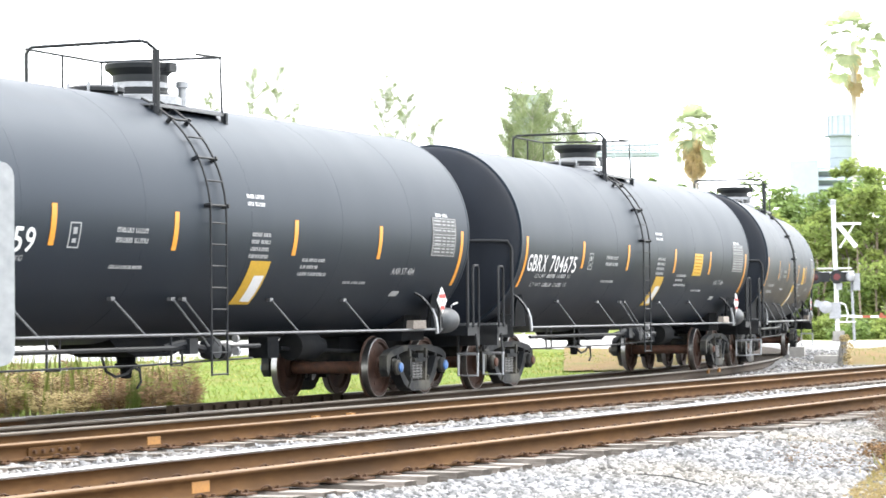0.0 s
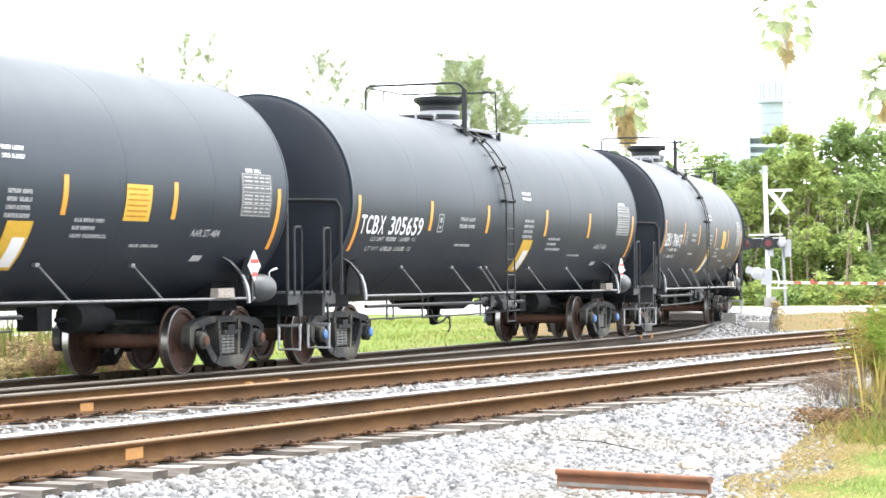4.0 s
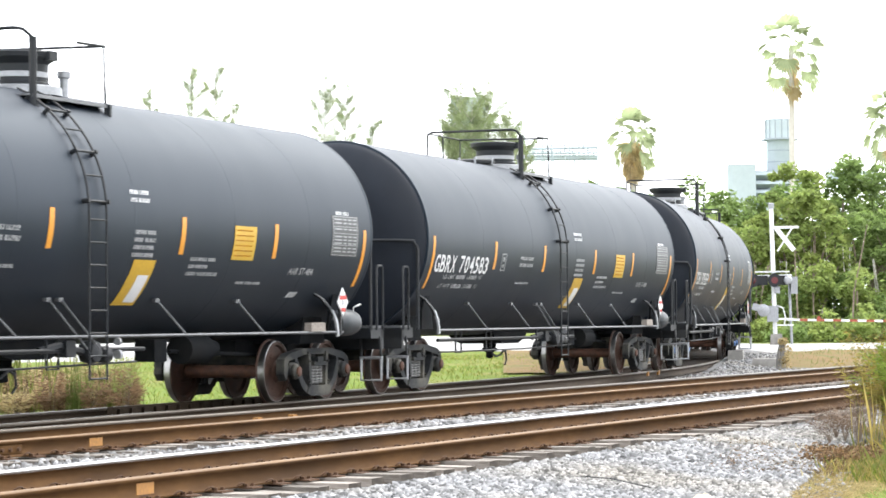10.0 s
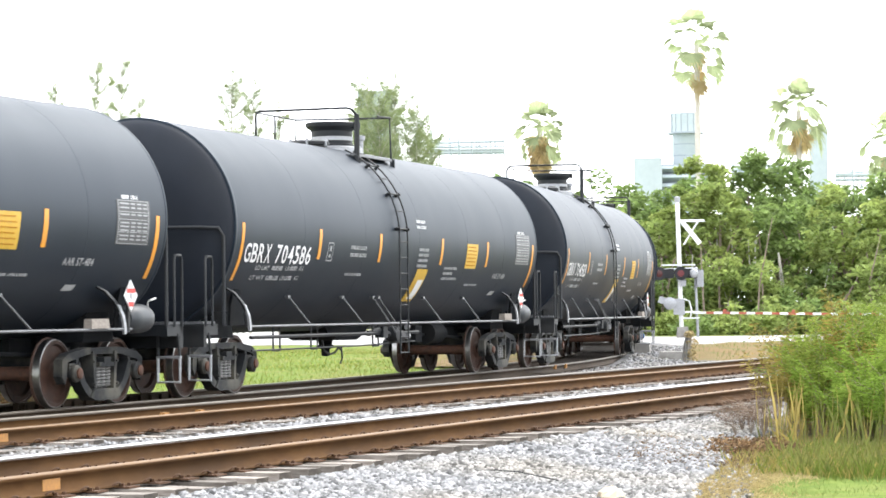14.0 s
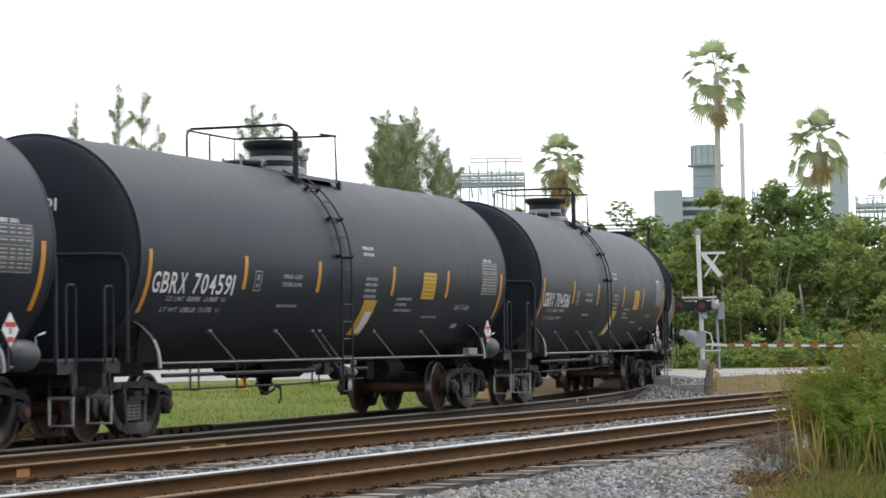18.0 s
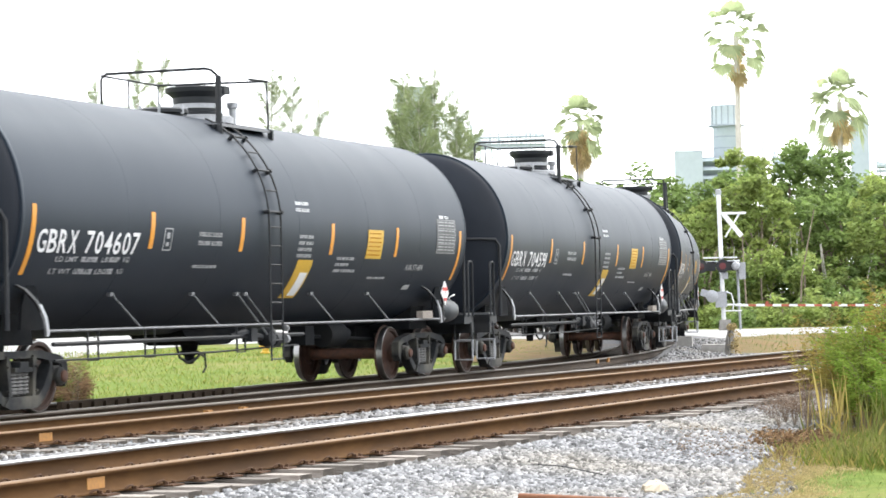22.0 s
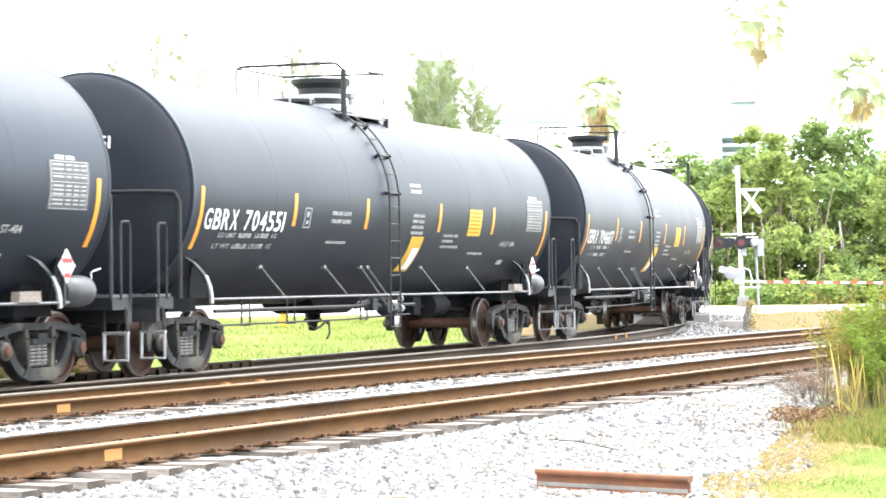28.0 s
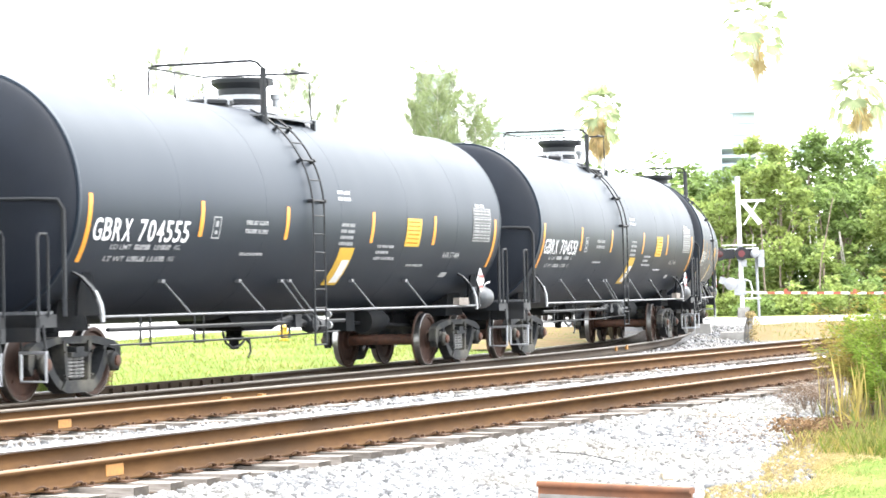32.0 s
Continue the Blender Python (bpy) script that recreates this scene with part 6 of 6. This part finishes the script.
def stones():
    """Ballast stones as one mesh: dented boxes scattered on the bed, packed closest where they show largest."""
    rng = np.random.default_rng(4)
    base = np.array([(x, y, z) for x in (-1, 1) for y in (-1, 1) for z in (-1, 1)], float)
    quads = np.array([(0, 1, 3, 2), (4, 6, 7, 5), (0, 4, 5, 1), (2, 3, 7, 6), (0, 2, 6, 4), (1, 5, 7, 3)])
    px, py, sz = [], [], []

    def scatter(n, x0, x1, y0f, y1f, size):
        x = rng.uniform(x0, x1, n)
        lo, hi = y0f(x), y1f(x)
        px.append(x), py.append(lo + (hi - lo) * rng.uniform(0, 1, n)), sz.append(size * rng.uniform(0.6, 1.35, n))
    edge = np.vectorize(grass_edge)
    shoulder = lambda x: 0 * x + NEAR_Y - 1.38
    scatter(38000, 13.5, 24, lambda x: edge(x) - 0.1, shoulder, 0.024)
    scatter(21000, 24, 36, lambda x: edge(x) - 0.1, shoulder, 0.027)
    scatter(5000, 36, 56, lambda x: edge(x) - 0.1, shoulder, 0.036)
    scatter(16000, 15, 45, lambda x: 0 * x + NEAR_Y + 0.95, lambda x: 0 * x + FAR_Y - 0.9, 0.027)
    scatter(7000, 54, 78, lambda x: 0 * x + FAR_Y + 1.2, lambda x: np.array([on_line(q)[1] - 0.95 for q in x]), 0.028)
    scatter(1500, 15, 34, lambda x: edge(x) - 0.6, lambda x: edge(x), 0.016)
    x, y, s = np.concatenate(px), np.concatenate(py), np.concatenate(sz)
    keep = (x < 64) | (y > x * math.tan(radians(16.9))) & (np.hypot(x - 68.3, y - 22.0) > 0.5)
    x, y, s = x[keep], y[keep], s[keep]
    for (ax, ay), (bx, by) in (((17.88, 7.12), (17.43, 5.73)), ((14.63, 7.59), (15.45, 7.14))):
        u = np.array((bx - ax, by - ay)) / math.hypot(bx - ax, by - ay)
        along, off = (x - ax) * u[0] + (y - ay) * u[1], np.abs((y - ay) * u[0] - (x - ax) * u[1])
        keep = (off > 0.13) | (along < -0.05) | (along > math.hypot(bx - ax, by - ay) + 0.05)
        x, y, s = x[keep], y[keep], s[keep]
    n = len(x)
    z = np.array([ground_z(a, b) for a, b in zip(x, y)]) + 0.035 + s * rng.uniform(-0.2, 0.7, n)
    v = base[None] * (1 + rng.uniform(-0.42, 0.2, (n, 8, 3))) * s[:, None, None] * rng.uniform(0.7, 1.25, (n, 1, 3))
    ang = rng.uniform(0, np.pi, (n, 3))
    for ax in range(3):
        c, sn = np.cos(ang[:, ax])[:, None], np.sin(ang[:, ax])[:, None]
        i, j = [(1, 2), (0, 2), (0, 1)][ax]
        a, b = v[:, :, i] * c - v[:, :, j] * sn, v[:, :, i] * sn + v[:, :, j] * c
        v[:, :, i], v[:, :, j] = a, b
    v += np.stack([x, y, z], 1)[:, None]
    me = bpy.data.meshes.new("ballast_stones")
    me.vertices.add(n * 8)
    me.vertices.foreach_set("co", v.ravel())
    f = (quads[None] + (np.arange(n) * 8)[:, None, None]).ravel()
    me.loops.add(len(f))
    me.loops.foreach_set("vertex_index", f)
    me.polygons.add(n * 6)
    me.polygons.foreach_set("loop_start", np.arange(n * 6) * 4)
    me.update(calc_edges=True)
    tagged(part("ballast_stones", me, M_STONE), "crushed pale grey limestone ballast", "gravel", kind="stuff")


def sprays(name, label, material, roots, per, leaves, size, seed):
    """Arching feathery sprays: roots are (x, y, z, reach, rise); fine leaflets stand out along each arc."""
    rnd = random.Random(seed)
    g, st = Geo(), Geo()
    for x, y, z, reach, rise in roots:
        for _ in range(per):
            a = rnd.uniform(0, 2 * math.pi)
            rch, ris = reach * rnd.uniform(0.35, 1.1), rise * rnd.uniform(0.65, 1.05)
            b = Vector((x, y, z))
            m = b + Vector((math.cos(a) * rch * 0.3, math.sin(a) * rch * 0.3, ris * 0.75))
            e = b + Vector((math.cos(a) * rch, math.sin(a) * rch, ris * rnd.uniform(0.8, 1.05)))
            st.tube([b, m, e], 0.004, 3, cap=False, radii=[0.004, 0.003, 0.0015])
            for _ in range(leaves):
                q = rnd.uniform(0.3, 1.0)
                p = b * (1 - q) ** 2 + m * 2 * q * (1 - q) + e * q * q
                d = Vector((math.cos(a) + rnd.uniform(-1.1, 1.1), math.sin(a) + rnd.uniform(-1.1, 1.1), rnd.uniform(-0.35, 0.6))).normalized()
                p = p + d * rnd.uniform(0, 0.05) + Vector((rnd.gauss(0, 0.03), rnd.gauss(0, 0.03), rnd.gauss(0, 0.02)))
                s = d.orthogonal().normalized() * size * 0.09
                f = d * size * rnd.uniform(0.6, 1.3)
                g.add([p, p + f * 0.5 + s, p + f, p + f * 0.5 - s], [(0, 1, 2, 3)])
    t = thing(name, label, "bush", kind="stuff")
    tagged(part("foliage", g, material, t, smooth=0), kind="stuff")
    tagged(part("stems", st, M_BARK, t), kind="stuff")
    return t


def grasses():
    rnd = random.Random(3)
    # near lawn and its dry fringe
    sp = [(x, grass_edge(x) - 0.75 - rnd.uniform(0, 1) ** 0.7 * 3.6, 0.3) for x in np.arange(15, 34, 0.06)]
    blades("lawn_grass", "short bright green grass beside the stones", M_GRASS, sp, 52000, 0.05, 0.0022, 1, 0.6)
    sp = [(x, grass_edge(x) - rnd.uniform(-0.12, 0.75), 0.16) for x in np.arange(17.5, 38, 0.08)]
    blades("dry_grass", "thin dry straw-coloured grass along the stones", M_DRY, sp, 8000, 0.1, 0.0024, 2, 0.55)
    sp = [(*at_view(rnd.uniform(11.0, 15.3), rnd.uniform(26, 30)), 0.25) for _ in range(260)]
    blades("dry_grass", "dry yellow grass at the foot of the tall clump", M_DRY, sp, 4200, 0.16, 0.0025, 5, 0.4)
    blades("green_grass", "fresh green grass among the dry stalks", M_GRASS, sp, 3000, 0.16, 0.0025, 15, 0.4)
    sp = [(x, grass_edge(x) - rnd.uniform(-0.2, 0.95), 0.14) for x in np.arange(16.5, 38, 0.06)]
    blades("straw_litter", "flat dry straw lying between stones and lawn", M_DRY, sp, 20000, 0.026, 0.0045, 51, 3.4, lift=0.045)
    sp = [(*at_view(rnd.uniform(14.8, 18.2), rnd.uniform(25.5, 30)), 0.2) for _ in range(200)]
    blades("brown_litter", "flat brown dead litter at the edge of the stones", M_DEAD, sp, 2600, 0.04, 0.004, 52, 2.0, lift=0.06)
    # clump beside the track: straw and green stalks in front, feathery sprays above and behind
    clump = [(*at_view(a, r), 0.22) for a in np.arange(9.3, 14.4, 0.16) for r in (29, 30.2, 31.5)]
    blades("tall_grass", "tall upright green grass stalks beside the track", M_REED, clump, 260, 0.62, 0.0017, 3, 0.28)
    blades("tall_grass", "tall yellowing grass stalks beside the track", M_STALK, clump, 60, 0.85, 0.0016, 6, 0.18)
    straw = [(*at_view(14.75 - 0.9 * rnd.random() ** 1.4 if k % 3 else rnd.uniform(9.6, 14.0), rnd.uniform(28.6, 30.2)), 0.12) for k in range(60)]
    blades("straw_stalks", "tall dry straw stalks in the grass clump", M_STALK, straw, 40, 0.92, 0.0016, 4, 0.16)
    bent = [(*at_view(rnd.uniform(13.2, 14.6), rnd.uniform(28.4, 29.4)), 0.1) for _ in range(20)]
    blades("straw_stalks", "bent pale straw leaning in the clump", M_STALK, bent, 12, 0.42, 0.0016, 7, 1.1)
    for n, a0, a1, r0, r1, rise, mt, lb, seed in (
            (46, 9.2, 14.0, 31.5, 35, 1.78, M_FEATHER, "fine-leaved feathery yellow-green bush beside the track", 31),
            (9, 11.6, 14.5, 31.5, 34, 1.72, M_OLIVE, "feathery olive-brown sprays at the edge of the bush", 34),
            (34, 9.2, 13.9, 29.8, 32.5, 1.4, M_FRESH, "feathery fresh green sprays of the bush", 35)):
        roots = []
        for _ in range(n):
            az = rnd.uniform(a0, a1)
            x, y = at_view(az, rnd.uniform(r0, r1))
            roots.append((x, y, ground_z(x, y), rnd.uniform(0.35, 0.75), rnd.uniform(0.6, 1.08) * rise * (1.0 if az < 13.6 else 0.8)))
        sprays("feathery_bush", lb, mt, roots, 13, 160, 0.085, seed)
    edge = [(*at_view(a, r), -0.36, rc, h) for a, r, rc, h in ((14.4, 32, 0.5, 1.2), (14.8, 33, 0.6, 1.4), (14.2, 33.5, 0.8, 1.6), (15.1, 34, 0.5, 1.2))]
    sprays("edge_sprays", "thin olive sprays leaning out of the bush over the rails", M_OLIVE, edge, 9, 60, 0.08, 36)
    low = []
    for _ in range(30):
        x, y = at_view(rnd.uniform(9.2, 13.7), rnd.uniform(30.5, 33))
        low.append((x, y, ground_z(x, y), 0.4, rnd.uniform(0.3, 0.75)))
    sprays("low_bush", "low dark green leafy growth in the clump", M_LEAF, low, 8, 110, 0.055, 32)
    thin = [(*at_view(a, r), -0.34, 0.4, h) for a, r, h in ((15.75, 30.5, 0.36), (15.4, 31, 0.48), (15.1, 30.4, 0.44), (15.05, 31.3, 0.55), (15.6, 31.6, 0.42))]
    sprays("dead_bush", "thin brown twiggy dead bush on the stones", M_TWIG, thin, 16, 55, 0.035, 33)
    cl = [((*at_view(rnd.uniform(14.4, 16.2), rnd.uniform(27.3, 29.8)), -0.36), rnd.uniform(0.1, 0.22)) for _ in range(30)]
    fine = part("dead_leaves", leaf_cloud(2600, cl, 0.026, rnd, squash=0.55), M_DEAD, smooth=0)
    tagged(fine, "patch of dead brown leaves at the edge of the stones", "leaves", kind="stuff")
    # golden dry grass thinning out from the clump into the lawn
    sp = [(*at_view(15.4 - 5.0 * rnd.random(), rnd.uniform(24.6, 29.0)), 0.22) for _ in range(420)]
    blades("dry_grass", "golden dry grass between the clump and the lawn", M_STALK, sp, 4200, 0.17, 0.0018, 53, 0.5)
    sp = [(*at_view(14.6 - 4.6 * rnd.random(), rnd.uniform(24.6, 29.0)), 0.25) for _ in range(300)]
    blades("green_grass", "green grass growing through the dry grass", M_FARGRASS, sp, 4600, 0.19, 0.0018, 58, 0.5)
    blades("green_grass", "dark green tufts at the foot of the clump", M_REED, sp, 900, 0.3, 0.002, 59, 0.4)
    # tufts on the earth bank by the road
    sp = [(*at_view(rnd.uniform(12.6, 16.4), rnd.uniform(68.5, 90)), 0.6) for _ in range(220)]
    blades("bank_grass", "sparse green grass on the earth bank", M_GRASS, sp, 1000, 0.12, 0.006, 55, 0.5, lift=0.05)
    # lawn and reeds behind the train
    sp = [(*at_view(rnd.uniform(21.5, 32.5), 24 + 62 * rnd.random() ** 0.7), 0.9) for _ in range(900)]
    sp = [q for q in sp if q[1] > on_line(q[0])[1] + 2.6]
    blades("far_lawn_grass", "rough yellow-green grass behind the train", M_FARGRASS, sp, 15000, 0.11, 0.006, 56, 0.6)
    blades("far_lawn_grass", "dry stems in the grass behind the train", M_STALK, sp, 2500, 0.1, 0.005, 57, 0.7)
    for mt, n, lo, hi, lb, seed in ((M_DRY, 60, 0.55, 1.0, "tan dry reeds behind the train", 41), (M_DEAD, 70, 0.5, 1.0, "brown dry reeds behind the train", 42), (M_REED, 28, 0.6, 1.1, "green reeds behind the train", 43)):
        roots = []
        for _ in range(n):
            x, y = at_view(rnd.uniform(31.75, 38), rnd.uniform(40.8, 45))
            roots.append((x, y, ground_z(x, y), 0.25, rnd.uniform(lo, hi)))
        sprays("reeds", lb, mt, roots, 12, 30, 0.12, seed)
    sp = [(*at_view(rnd.uniform(32.0, 38), rnd.uniform(41, 45)), 0.2) for _ in range(260)]
    blades("reeds", "upright green reeds behind the train", M_REED, sp, 800, 1.2, 0.004, 44, 0.14)
    sp = [(*at_view(a, 41), 0.08) for a in (32.95, 33.0, 33.05)]
    blades("yellow_stalks", "upright yellow stalks among the reeds", M_GRASS, sp, 90, 1.0, 0.01, 9, 0.08)


road()
beyond()
crossing_signal()
near_crossing()
rail_details()
grasses()
stones()

# ---------------------------------------------------------------- what moves
TRAVEL_T = (0, 1, 2, 3, 6, 7, 8, 9, 10, 11, 12, 13, 14, 14.5, 16.5, 17, 18, 19, 20, 21, 22, 23, 24, 24.5, 26.5, 27, 28, 29, 30, 31, 32)
TRAVEL_S = (9.68, 13.07, 16.51, 19.96, 30.10, 33.66, 37.13, 40.60, 44.09, 47.56, 51.10, 54.66, 58.14, 59.88, 67.01, 68.80, 72.41, 75.94, 79.56, 83.15, 86.79, 90.44, 94.08, 95.90, 103.25, 105.11, 108.80, 112.49, 116.19, 119.92, 123.70)


def travel(t):
    return float(np.interp(t, TRAVEL_T, TRAVEL_S))


def motions():
    times = [k * 0.5 for k in range(65)]
    for (car, trucks, wheels), offset in CARS:
        rows = []
        swing = [[], []]
        for t in times:
            s = travel(t) + offset
            xa, ya, ha = on_line(s + 7.0)
            xb, yb, hb = on_line(s - 7.0)
            h = math.atan2(ya - yb, xa - xb)
            rows.append((t, pose((xa + xb) / 2, (ya + yb) / 2, 0, 0, 0, math.degrees(h))))
            swing[0].append((t, pose(-7.0, 0, 0, 0, 0, math.degrees(hb - h))))
            swing[1].append((t, pose(7.0, 0, 0, 0, 0, math.degrees(ha - h))))
        walk(car, rows)
        for tk, sw in zip(trucks, swing):
            walk(tk, sw)
        for k, ws in enumerate(wheels):
            sx = -1 if k % 2 == 0 else 1
            steps = [j * 0.16 for j in range(200)] + [32.0]
            walk(ws, [(t, pose(sx * 0.89, 0, 0.457, 0, math.degrees((travel(t) - travel(0)) / 0.457), 0)) for t in steps])


motions()
